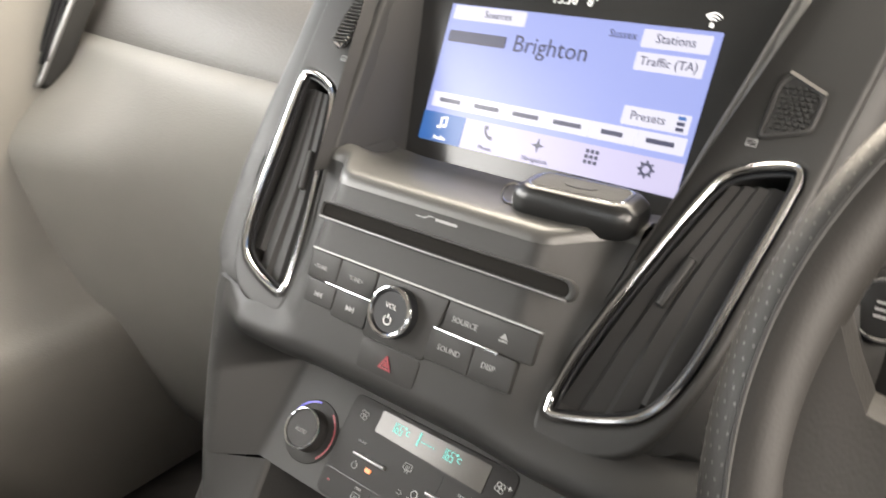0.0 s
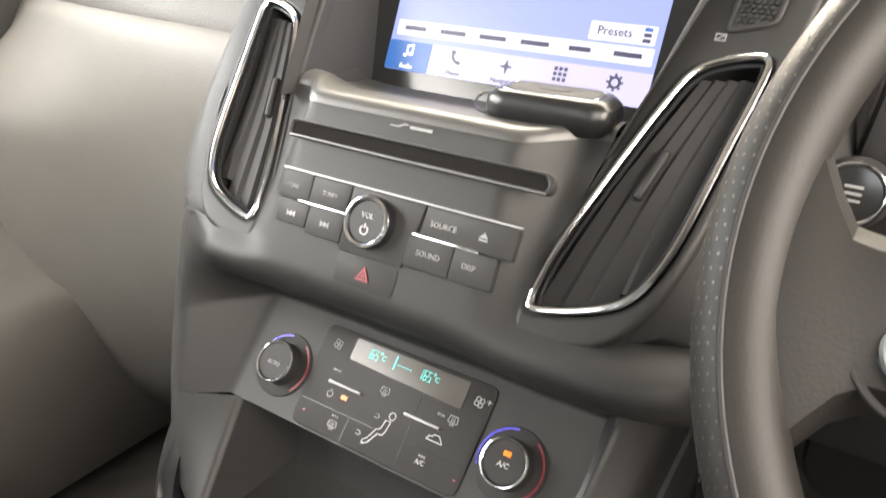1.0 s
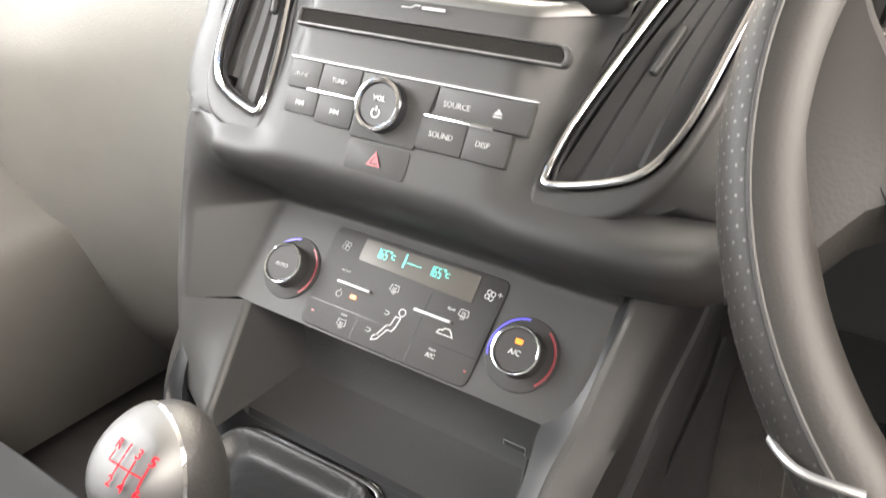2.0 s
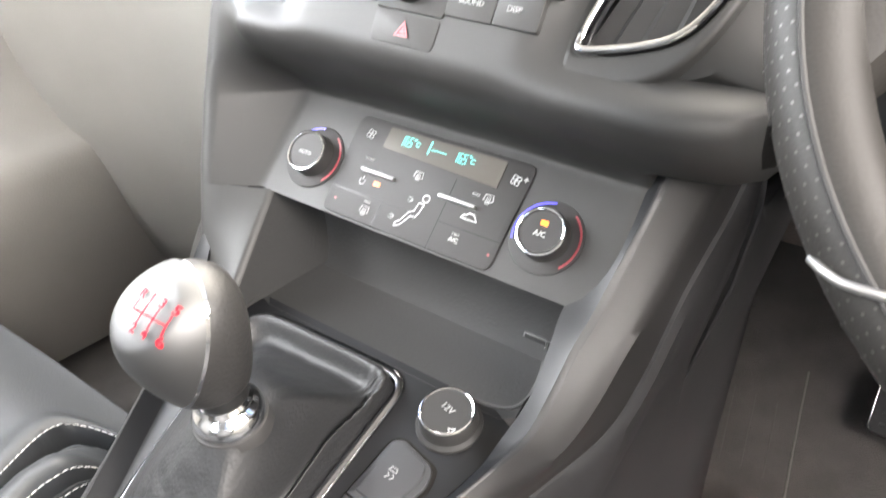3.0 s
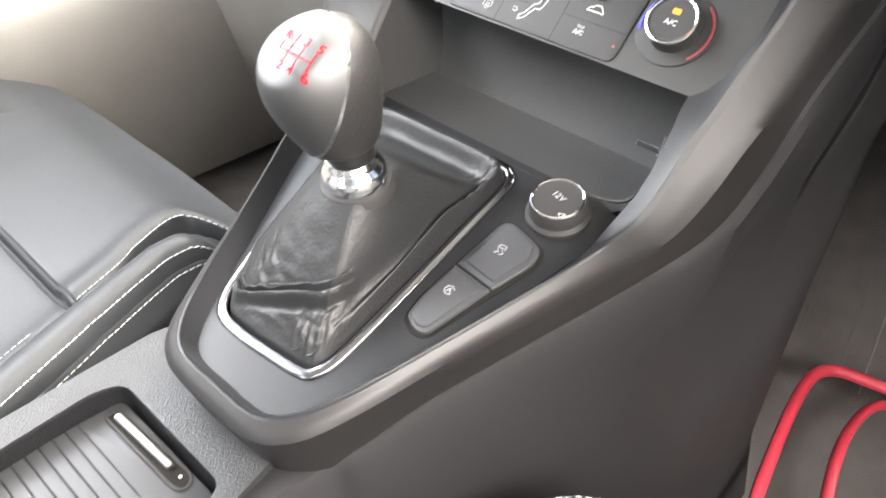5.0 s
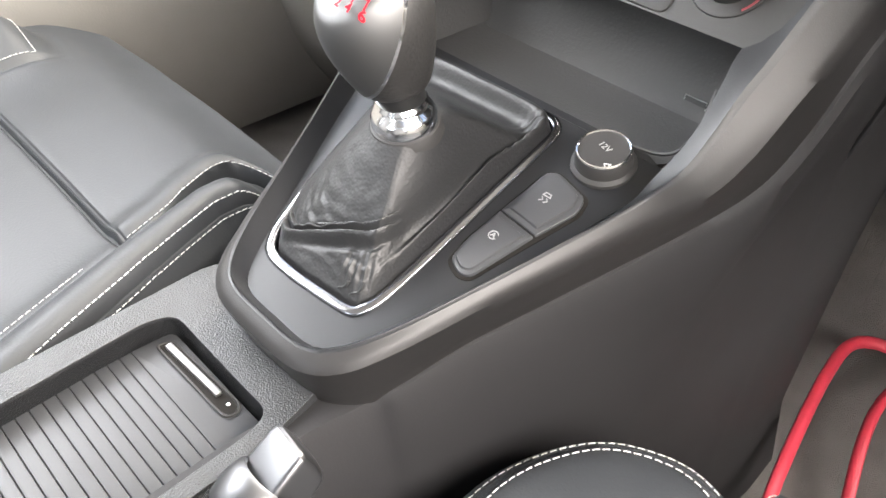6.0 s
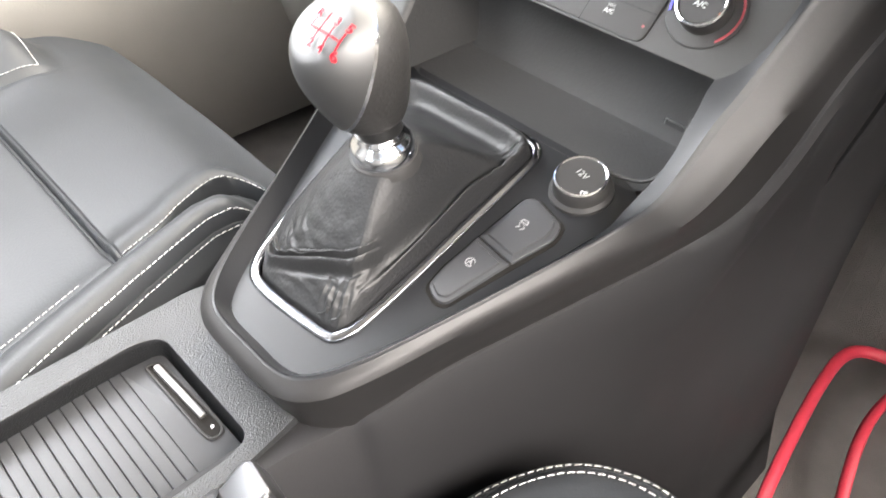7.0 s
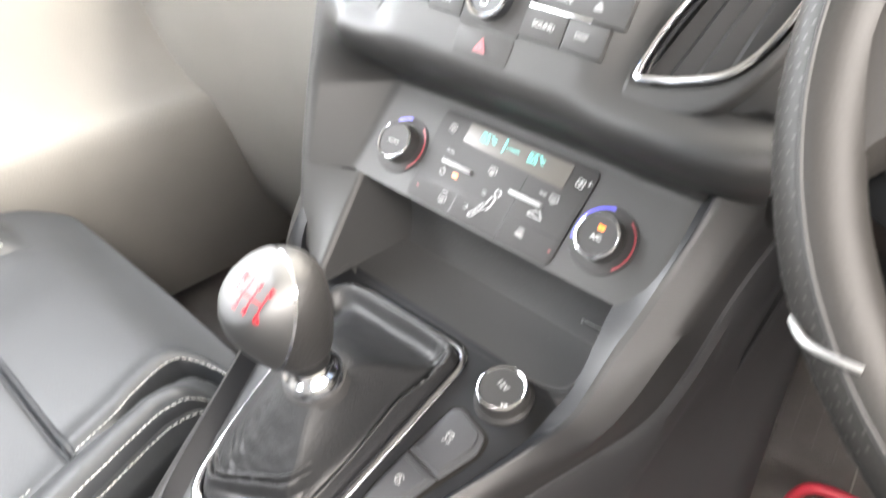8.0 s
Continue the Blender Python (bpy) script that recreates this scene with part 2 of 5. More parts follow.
CONSOLE = plane(-0.031, 0.445, 74.6)  # gear lever panel
SCREEN = plane(0.290, 0.755, 23)
TRAY = Matrix.Translation((0, 0, 0.398))

# ---- the car's shell ----
def shell():
    f = thing("floor", "black carpeted car floor", "floor", kind="structure")
    part("carpet", box(0, -0.3, 0.06, 1.5, 2.6, 0.04, 0.01), CARPET, f)
    run = curve_pts([(0, 0.42, 0.081), (0, 0.55, 0.10), (0, 0.72, 0.24), (0, 0.82, 0.45), (0, 0.86, 0.62)], 5)
    toe = [[(x, q.y, q.z) for x in (-0.75, -0.3, 0.3, 0.75)] for q in run]
    part("toe_board", loft(toe), CARPET, f)
    roof = thing("ceiling", "pale grey cloth headliner", "headliner", kind="structure")
    part("headliner", box(0, -0.75, 1.42, 1.3, 2.3, 0.03, 0.012), CLOTH, roof)
    for side, nm in ((-1, "wall_west"), (1, "wall_east")):
        d = thing(nm, "dark moulded door panel below an open window opening", "door panel", kind="structure")
        part("door_panel", box(side * 0.76, -0.4, 0.46, 0.06, 2.5, 0.76, 0.02), DARK, d)
        prof = curve_pts([(0, 0.735, 0.80), (0, 0.715, 0.70), (0, 0.690, 0.56), (0, 0.668, 0.47), (0, 0.640, 0.415), (0, 0.615, 0.385), (0, 0.610, 0.30), (0, 0.640, 0.10)], 4)
        part("door_trim", loft([[(side * q.y, y, q.z) for y in np.linspace(-0.5, 0.62, 12)] for q in prof]), HAZE_GREY, d)
        part("roof_rail", box(side * 0.68, -0.75, 1.33, 0.06, 2.3, 0.14, 0.02), CLOTH, d)
        part("door_pillar", box(side * 0.73, -0.55, 1.05, 0.05, 0.1, 0.46, 0.02), DARK, d)
        part("windscreen_pillar", tube([(side * 0.74, 0.95, 0.82), (side * 0.69, 0.6, 1.16), (side * 0.63, 0.35, 1.38)], 0.04), DARK, d)
    b = thing("wall_south", "dark rear bulkhead below the back window", "bulkhead", kind="structure")
    part("bulkhead", box(0, -1.66, 0.5, 1.5, 0.06, 0.86, 0.02), DARK, b)
    fw = thing("wall_north", "black bulkhead behind the dashboard", "bulkhead", kind="structure")
    part("bulkhead", box(0, 0.98, 0.45, 1.5, 0.05, 0.78, 0.01), DARK, fw)
    g = thing("ground", "grey asphalt outside the car", "ground", kind="structure")
    part("asphalt", box(0, 0, -0.25, 400, 400, 0.1), surface("asphalt", (0.06, 0.06, 0.06), 0.9, grain=60, bump=0.4, wear=0.3), g)


shell()


# ---- dashboard ----
def dashboard():
    d = thing("dashboard", "dark soft-touch dashboard with a sunlit grained top", "dashboard", kind="structure")
    prof = [(0.40, 0.50), (0.37, 0.55), (0.365, 0.66), (0.355, 0.70), (0.36, 0.74), (0.40, 0.785), (0.47, 0.815), (0.62, 0.84), (0.98, 0.85)]
    p = curve_pts([(0, a, b) for a, b in prof], 6)
    part("dash_pad", loft([[(x, q.y + 0.05 * (x / 0.74) ** 2, q.z) for x in np.linspace(-0.74, 0.74, 25)] for q in p]), DASHSKIN, d)
    # lower dash over the passenger's knees; added sweep to the carpet closes the dark footwell
    low = curve_pts([(0, 0.372, 0.735), (0, 0.338, 0.715), (0, 0.326, 0.66), (0, 0.335, 0.58), (0, 0.345, 0.50), (0, 0.362, 0.40), (0, 0.392, 0.30), (0, 0.44, 0.20), (0, 0.52, 0.10)], 6)
    part("lower_dash", loft([[(x, q.y + 0.05 * (x / 0.74) ** 2 - 0.11 * smooth01((-x - 0.40) / 0.36) * smooth01((0.715 - q.z) / 0.12), q.z) for x in np.linspace(-0.73, -0.15, 22)] for q in low]), HAZE_GREY, d)
    # driver's side lower cover and column
    part("knee_cover", plate(round_poly([(0.20, 0.0), (0.70, 0.0), (0.70, 0.22), (0.20, 0.22)], 0.03, 6), 0, 0.02, 0.008), DARK, d, at=plane(0.36, 0.49, 8))
    part("driver_fascia", plate(round_poly([(0.172, -0.10), (0.56, -0.10), (0.56, 0.13), (0.20, 0.13)], 0.03, 6), -0.02, 0.0, 0.008), DARK, d, at=plane(0.262, 0.70, 14))
    part("cowl", box(0.36, 0.46, 0.86, 0.40, 0.22, 0.10, 0.04, 4), DASHSKIN, d)
    # screen surround
    part("screen_hood", loft([[(x, 0.37 + k, 0.862 + h) for x in np.linspace(-0.15, 0.15, 9)] for k, h in ((-0.022, 0.0), (-0.02, 0.012), (0.0, 0.022), (0.08, 0.025), (0.2, 0.0))]), DASHSKIN, d)


dashboard()


def brake_pedal():
    p = thing("brake_pedal", "black rubber brake pedal with a bright steel rim", "pedal")
    m = plane(0.612, 0.216, 38, 0.302)
    shape = round_poly([(-0.034, 0.0), (0.034, 0.0), (0.036, 0.058), (-0.036, 0.058)], 0.010, 6)
    part("pedal_pad", plate(shape, -0.008, 0.0, 0.0015), RUBBER, p, at=m)
    edge = [(x, y, 0.0004) for x, y in shape]
    part("pedal_rim", tube(edge, 0.0013, True, 8), STEEL, p, "thin bright steel rim", at=m)
    for k in range(4):
        part("pedal_rib", plate(rect(0, 0.011 + 0.012 * k, 0.050, 0.004, 0.0015), -0.001, 0.0016, 0.0006), RUBBER, p, at=m)
    part("pedal_arm", tube([(0.302, 0.645, 0.232), (0.302, 0.70, 0.30), (0.304, 0.70, 0.42), (0.306, 0.66, 0.56)], 0.008, False, 10, 0.6), DARK, p)


brake_pedal()


def foot_rest():
    f = thing("foot_rest", "dark ribbed carpet foot rest on the sloping floor", "foot rest")
    run = [q for q in curve_pts([(0, 0.42, 0.081), (0, 0.55, 0.10), (0, 0.72, 0.24), (0, 0.82, 0.45), (0, 0.86, 0.62)], 5) if 0.52 < q.y < 0.71]
    up = Vector((0, -0.55, 0.83))

    def on(x, q, h):
        return tuple(Vector((x + 0.20 * (0.65 - q.y), q.y, q.z)) + up * h)
    part("rest_pad", loft([[on(x, q, h) for x, h in ((0.112, -0.002), (0.113, 0.004), (0.118, 0.006), (0.201, 0.006), (0.2055, 0.004), (0.2065, -0.002))] for q in run]), CARPET, f)
    for x in (0.130, 0.1545, 0.1795):
        part("rest_rib", tube([on(x, q, 0.0062) for q in run[1:-1]], 0.0009, False, 6), DASHSKIN, f)
    # thin edge line in a paler grey than the pad
    part("rest_edge", tube([on(0.2055, q, 0.0052) for q in run], 0.0011, False, 6), HAZE_GREY, f, "pale edge of the foot rest")


foot_rest()


# ---- centre stack ----
VENT = [(0.0853, 0.004), (0.0875, -0.0015), (0.096, -0.0005), (0.112, 0.0045), (0.125, 0.0115), (0.1335, 0.024), (0.1395, 0.045),
        (0.1445, 0.080), (0.1500, 0.118), (0.1505, 0.131), (0.146, 0.1345), (0.133, 0.1315), (0.1205, 0.124), (0.1125, 0.107), (0.0995, 0.067), (0.0885, 0.028)]


def vent_outline(grow, side):
    pts = [(q.x, q.y) for q in curve_pts([(x, v, 0) for x, v in VENT], 4, True)]
    c = Vector((0.118, 0.066))
    n = len(pts)
    out = []
    for i, q in enumerate(pts):
        t = Vector(pts[(i + 1) % n]) - Vector(pts[i - 1])
        t.normalize()
        out.append((side * (q[0] + t.y * grow), q[1] - t.x * grow))
    return out


LEG = [(0.736, -0.149, 0.200), (0.694, -0.158, 0.180), (0.650, -0.1645, 0.166), (0.603, -0.160, 0.150), (0.565, -0.151, 0.1345), (0.526, -0.142, 0.1215), (0.500, -0.135, 0.113)]
LEG_ROLL = [(0.012, 0.22), (0.002, 0.06), (-0.0015, 0.03), (-0.0020, 0.018), (-0.0005, 0.010), (0.003, 0.0045), (0.008, 0.0012), (0.014, 0.0)]


def leg_edge(z):
    """Where the outer edge of the stack's passenger-side leg stands at a height."""
    zs = [q[0] for q in LEG][::-1]
    return float(np.interp(z, zs, [q[1] for q in LEG][::-1])), float(np.interp(z, zs, [q[2] for q in LEG][::-1]))


def centre_stack():
    s = thing("centre_stack", "charcoal plastic centre stack with sculpted vent arms", "centre stack")
    for side in (-1, 1):
        crease = [(0.172, 0.26), (0.166, 0.20), (0.161, 0.155), (0.156, 0.108), (0.147, 0.05), (0.1375, 0.014), (0.124, -0.006), (0.102, -0.0145), (0.082, -0.0165)]
        inner = [(0.080, 0.0), (0.084, 0.03), (0.092, 0.06), (0.0975, 0.085), (0.1025, 0.11), (0.108, 0.145), (0.114, 0.18), (0.122, 0.23), (0.127, 0.26)]
        o = [(side * q.x, q.y) for q in curve_pts([(x, v, 0) for x, v in crease], 5)] + [(side * q.x, q.y) for q in curve_pts([(x, v, 0) for x, v in inner], 5)]
        part("vent_arm", plate(o, -0.012, 0.0, 0.006, holes=[vent_outline(0.001, side)], seg=4), GREY, s, at=FACE)
        # flank behind the arm, running out under the vent
        fl = curve_pts([(x, v, 0) for x, v in crease[:-1]], 5)
        rows = []
        border = ((-0.004, -0.006), (0.010, -0.0062), (0.021, -0.0080), (0.0275, -0.0120), (0.0305, -0.0190), (0.0320, -0.0300), (0.033, -0.16)) if side < 0 else ((-0.004, -0.006), (0.010, -0.010), (0.030, -0.026), (0.046, -0.056), (0.052, -0.16))
        for k, (dx, dh) in enumerate(border):
            rows.append([(side * (q.x + dx * (1 - (0.12 if side < 0 else 0.55) * smooth01((q.y - 0.07) / 0.1)) * smooth01((q.y + 0.025) / 0.028)), q.y + (0.0 if k < 2 else -0.002) - dh * 0.839 * (1 - smooth01((q.y + 0.025) / 0.045)), dh) for q in fl])
        part("arm_flank", loft(rows), GREY, s, at=FACE)
    # the middle: from the shelf's lip over the radio and its chin down to the climate panel and the two legs
    upper = [(0.741, 0.1935, 0.0965), (0.740, 0.1885, 0.0965), (0.7365, 0.1855, 0.0955), (0.72, 0.1766, 0.092), (0.70, 0.1665, 0.0865), (0.682, 0.1572, 0.0835), (0.6735, 0.153, 0.0845)]
    levels = [(q.x, q.y, q.z) for q in curve_pts(upper, 3)][:-1] + [(z, 0.169 + (z - 0.705) * 0.5095, 0.1245 - 0.040 * smooth01((z - 0.659) / 0.0145)) for z in np.linspace(0.6735, 0.5555, 110)]
    rows = []
    for z, y, w in levels:
        face_y = 0.162 + (z - 0.676) * 0.839
        slope = 0.169 + (z - 0.575) * 0.9325
        base = min(slope, 0.1975 + 0.10 * (z - 0.6055)) if z > 0.6055 else slope
        wrap, free = smooth01((z - 0.645) / 0.02), 1 - smooth01((z - 0.660) / 0.012)
        row = []
        wl, wr = w + (0.108 - w) * free, w + (0.1165 - w) * free
        for k in np.linspace(-wl, wr, 49):
            x = abs(k)
            chin = 0.6645 - 0.0025 * smooth01((x - 0.045) / 0.045)
            bend = smooth01((x - 0.060) / 0.026)
            yy = y + (max(face_y, y) + 0.001 - 0.0035 * smooth01((0.672 - z) / 0.012) - y) * bend * wrap
            row.append((k, yy + (base - yy) * smooth01((chin - z) / 0.060) if z < 0.676 else yy, z))
        ex, ey = leg_edge(z)
        first, last = row[0][1], row[-1][1]
        above = [(-wl - dx * 0.3, first + dy, z) for dx, dy in LEG_ROLL]
        beside = [(ex + dx, ey + dy, z) for dx, dy in LEG_ROLL]
        left = [tuple(Vector(p).lerp(Vector(q), free)) for p, q in zip(above, beside)]
        left += [tuple(Vector(left[-1]).lerp(Vector(row[0]), smooth01(u))) for u in (0.2, 0.4, 0.6, 0.8)]
        wing = smooth01((z - 0.6175) / 0.004) * (1 - smooth01((z - 0.668) / 0.01))
        right = []
        for (dx, dy), (ox, oy) in zip(((0.0012, 0.0006), (0.0022, 0.0025), (0.0026, 0.006), (0.003, 0.02), (0.003, 0.08)), ((0.014, 0.0010), (0.028, 0.0045), (0.040, 0.0115), (0.050, 0.026), (0.057, 0.085))):
            low = Vector((wr + dx * free, last + dy * free + dy * 0.4 * (1 - free), z))
            right.append(tuple(low.lerp(Vector((wr + ox, last + oy, z)), wing)))
        rows.append(left + row + right)
    part("fascia", loft(rows), GREY, s, smooth=60)
    # the passenger-side leg goes on below the climate panel and ends over the console's wing
    rows, lining = [], []
    for t in np.linspace(0, 1, 14):
        z = 0.5560 - 0.062 * t
        ex, ey = leg_edge(z)
        tip = smooth01((t - 0.86) / 0.14) * 0.008
        up = 0.034 * smooth01((t - 0.3) / 0.7)
        inner_x, inner_y = -0.0985 + 0.012 * t, 0.1500 - 0.058 * t
        roll = [(ex + dx, ey + dy + tip, z + up * min(1, dy / 0.03)) for dx, dy in LEG_ROLL]
        front = [tuple(Vector(roll[-1]).lerp(Vector((inner_x - 0.004, inner_y + tip, z)), u)) for u in (0.25, 0.5, 0.75, 1.0)]
        rows.append(roll + front + [(inner_x - 0.001, inner_y + 0.0012 + tip, z), (inner_x, inner_y + 0.005 + tip, z)])
        lining.append([(inner_x, inner_y + 0.005 + tip, z), (inner_x, 0.5 * (inner_y + 0.195), z), (inner_x, 0.19, z)])
    bottom = [(x, y + 0.02, z + 0.004) for x, y, z in rows[-1]]
    # one fair sweep from the border of the vent arm down onto the leg
    border = [(0.0330, -0.160), (0.0325, -0.060), (0.0320, -0.030), (0.0305, -0.019), (0.0275, -0.012), (0.0210, -0.0080), (0.0140, -0.0064), (0.0060, -0.0060)]
    sweep = []
    for t in np.linspace(0, 1, 15):
        v = 0.075 - 0.075 * t
        arm_x = float(np.interp(v, (0.014, 0.05, 0.108), (0.1400, 0.147, 0.156)))
        z = 0.664 - 0.040 * t
        leg = [(leg_edge(z)[0] + dx, leg_edge(z)[1] + dy, z) for dx, dy in LEG_ROLL]
        arm = [FACE @ Vector((-(arm_x + dx + 0.0006), v, dh + 0.0006)) for dx, dh in border]
        sweep.append([tuple(p.lerp(Vector(q), smooth01((t - 0.15) / 0.75))) for p, q in zip(arm, leg)])
    part("leg_shoulder", loft(sweep), GREY, s, smooth=60)
    part("stack_leg", loft(rows + [bottom]), GREY, s, smooth=50)
    # the leg's own inner side, given a blacker material to put it in shade
    part("leg_inner_shade", loft(lining), RUBBER, s)
    # shelf in front of the screen, with a rounded front edge and low side walls
    sh = [(0.1875, 0.7395), (0.1905, 0.7435), (0.197, 0.745), (0.215, 0.7425), (0.24, 0.736), (0.262, 0.731), (0.274, 0.7315)]
    sp = curve_pts([(0, a, b) for a, b in sh], 4)
    part("shelf", loft([[(x, q.y + 0.0275 * smooth01((abs(x) - 0.060) / 0.030) * (1 - smooth01((q.y - 0.1875) / 0.07)), q.z + 0.002 * smooth01((abs(x) - 0.07) / 0.026) * smooth01((q.y - 0.19) / 0.02)) for x in np.linspace(-0.0965, 0.0965, 41)] for q in sp]), LIT_SHELF, s, "shelf under the screen, coloured paler as if lit")
    for side in (-1, 1):
        part("recess_wall", loft([[(side * (0.098 + 0.030 * t), 0.205 + 0.085 * t - 0.004, 0.735 + 0.1 * t), (side * (0.094 + 0.022 * t), 0.285 + 0.05 * t, 0.728 + 0.125 * t)] for t in np.linspace(0, 1.3, 9)]), DARK, s)
    return s


centre_stack()


def air_vent(side):
    v = thing("air_vent", "tall tapered centre air vent with a chrome rim and dark louvres", "air vent", FACE, "centre air vents")
    part("well", plate(vent_outline(0.0, side), -0.034, -0.030), DARK, v)
    wall = vent_outline(0.0, side)
    part("well_wall", loft([[(x, y, h) for x, y in wall] for h in (-0.033, -0.002)], close_u=True), DARK, v)
    ring = vent_outline(-0.0007, side)
    part("chrome_rim", tube([(x, y, 0.0008) for x, y in ring], 0.0017, True, 10, 1.0), CHROME, v, "bright chrome rim")
    ring2 = vent_outline(-0.0030, side)
    part("inner_lip", tube([(x, y, -0.003) for x, y in ring2], 0.0013, True, 8), PLASTIC, v)
    # long louvres that run with the outer edge
    lo = [Vector((0.1335, 0.024)), Vector((0.147, 0.122))]
    li = [Vector((0.0905, 0.012)), Vector((0.124, 0.119))]
    for k, t in enumerate((0.10, 0.36, 0.62, 0.88)):
        a, b = li[0].lerp(lo[0], t), li[1].lerp(lo[1], t)
        a = a + (a - b).normalized() * (0.006 + 0.01 * (1 - abs(t - 0.4))) * (0.4 if t > 0.7 else 1.0)
        b = b + (b - a).normalized() * 0.004
        mid = a.lerp(b, 0.5) + Vector((-0.003, 0))
        run = curve_pts([(a.x, a.y, 0), (mid.x, mid.y, 0), (b.x, b.y, 0)], 6)
        rows = []
        for q in run:
            dx = 0.0080
            rows.append([(side * (q.x + u), q.y, w) for u, w in ((-dx, -0.009), (-dx * 0.5, -0.0058), (dx * 0.6, -0.008), (dx, -0.0145), (dx * 0.9, -0.017), (-dx, -0.0105))])
        part("louvre", loft(rows, close_u=True, cap=True), DARK, v)
    # slide tab on a louvre
    c = Vector((side * 0.1165, 0.073))
    tab = box(0, 0, 0, 0.0042, 0.026, 0.010, 0.0016, 3)
    bmesh.ops.transform(tab, matrix=Matrix.Translation((c.x, c.y, -0.008)) @ Matrix.Rotation(radians(-14 * side), 4, "Z"), verts=tab.verts)
    part("slide_tab", tab, GREY, v, "grey sliding tab")
    return v


air_vent(-1)
air_vent(1)


def side_vent():
    v = thing("side_air_vent", "tall passenger-side air vent with a pale silver rim", "air vent", plane(0.372, 0.745, 28, -0.715))
    o = round_poly([(-0.030, -0.080), (0.012, -0.085), (0.032, 0.045), (0.010, 0.062), (-0.020, 0.050)], 0.012, 6)
    part("surround", plate(o, -0.02, 0.004, 0.002), GREY, v)
    part("rim", tube([(x, y, 0.005) for x, y in o], 0.003, True, 8), SATIN, v, "pale silver rim")
    for k in range(4):
        part("louvre", box(-0.016 + 0.011 * k, -0.015, 0.006, 0.006, 0.095 - 0.01 * abs(k - 1), 0.006, 0.0015), PLASTIC, v)


side_vent()


def arm_control(side):
    """Wheel-like controls above the vents: a knurled thumbwheel on one arm and a dotted sensor grille on the other."""
    if side < 0:
        c = thing("vent_thumbwheel", "black ribbed thumbwheel set into a bright-lipped slot", "thumbwheel", FACE @ Matrix.Translation((-0.131, 0.177, 0)))
        o = round_poly([(-0.0085, -0.021), (0.0005, -0.024), (0.009, 0.0), (0.009, 0.026), (-0.002, 0.028), (-0.009, 0.0)], 0.005, 4)
    else:
        c = thing("speaker_grille", "small dark perforated grille with a silver lip", "grille", FACE @ Matrix.Translation((0.140, 0.160, 0)))
        o = round_poly([(-0.0115, -0.0155), (0.0075, -0.009), (0.0085, 0.0075), (-0.0065, 0.017), (-0.011, 0.011)], 0.003, 4)
    part("surround", tube([(x, y, 0.001) for x, y in o], 0.0013, True, 8), DARK, c)
    part("plate", plate(o, 0.0002, 0.0012), DARK, c)
    n = 0
    for i in range(-5, 6):
        for j in range(-9, 10):
            x, y = i * 0.0027 + (j % 2) * 0.00135, j * 0.0025
            if side > 0:
                if -0.0085 < x < 0.006 and -0.0115 < y - 0.35 * x < 0.0105 - 0.35 * x:
                    part("stud", box(x, y, 0.0016, 0.0017, 0.0015, 0.0012), GREY, c, smooth=0)
            elif i == 0 and -8 <= j <= 9:
                rib = box(-0.0005 + 0.0006 * j * 0.3, j * 0.0025, 0.0022, 0.0115, 0.0012, 0.0035, 0.0004, 1)
                part("rib", rib, GREY, c)
    lip = line([(-0.0075, 0.0165), (0.0085, 0.0085)], 0.0016, 0.001, 0.0032) if side > 0 else line([(-0.008, -0.0195), (0.0005, -0.0235), (0.004, -0.0165)], 0.0014, 0.001, 0.003)
    part("silver_lip", lip, CHROME, c)
    mx, my = (0.0065, -0.0297) if side < 0 else (-0.0137, -0.0183)
    part("printed_mark", join(line([(mx - 0.0022, my - 0.0016), (mx + 0.0022, my - 0.0016), (mx + 0.0022, my + 0.0016), (mx - 0.0022, my + 0.0016), (mx - 0.0022, my - 0.0016)], 0.0005, 0.0001, 0.0005), line([(mx - 0.002, my - 0.0014), (mx + 0.002, my + 0.0014)], 0.0004, 0.0001, 0.0005)), DIMPRINT, c, smooth=0)


arm_control(-1)
arm_control(1)


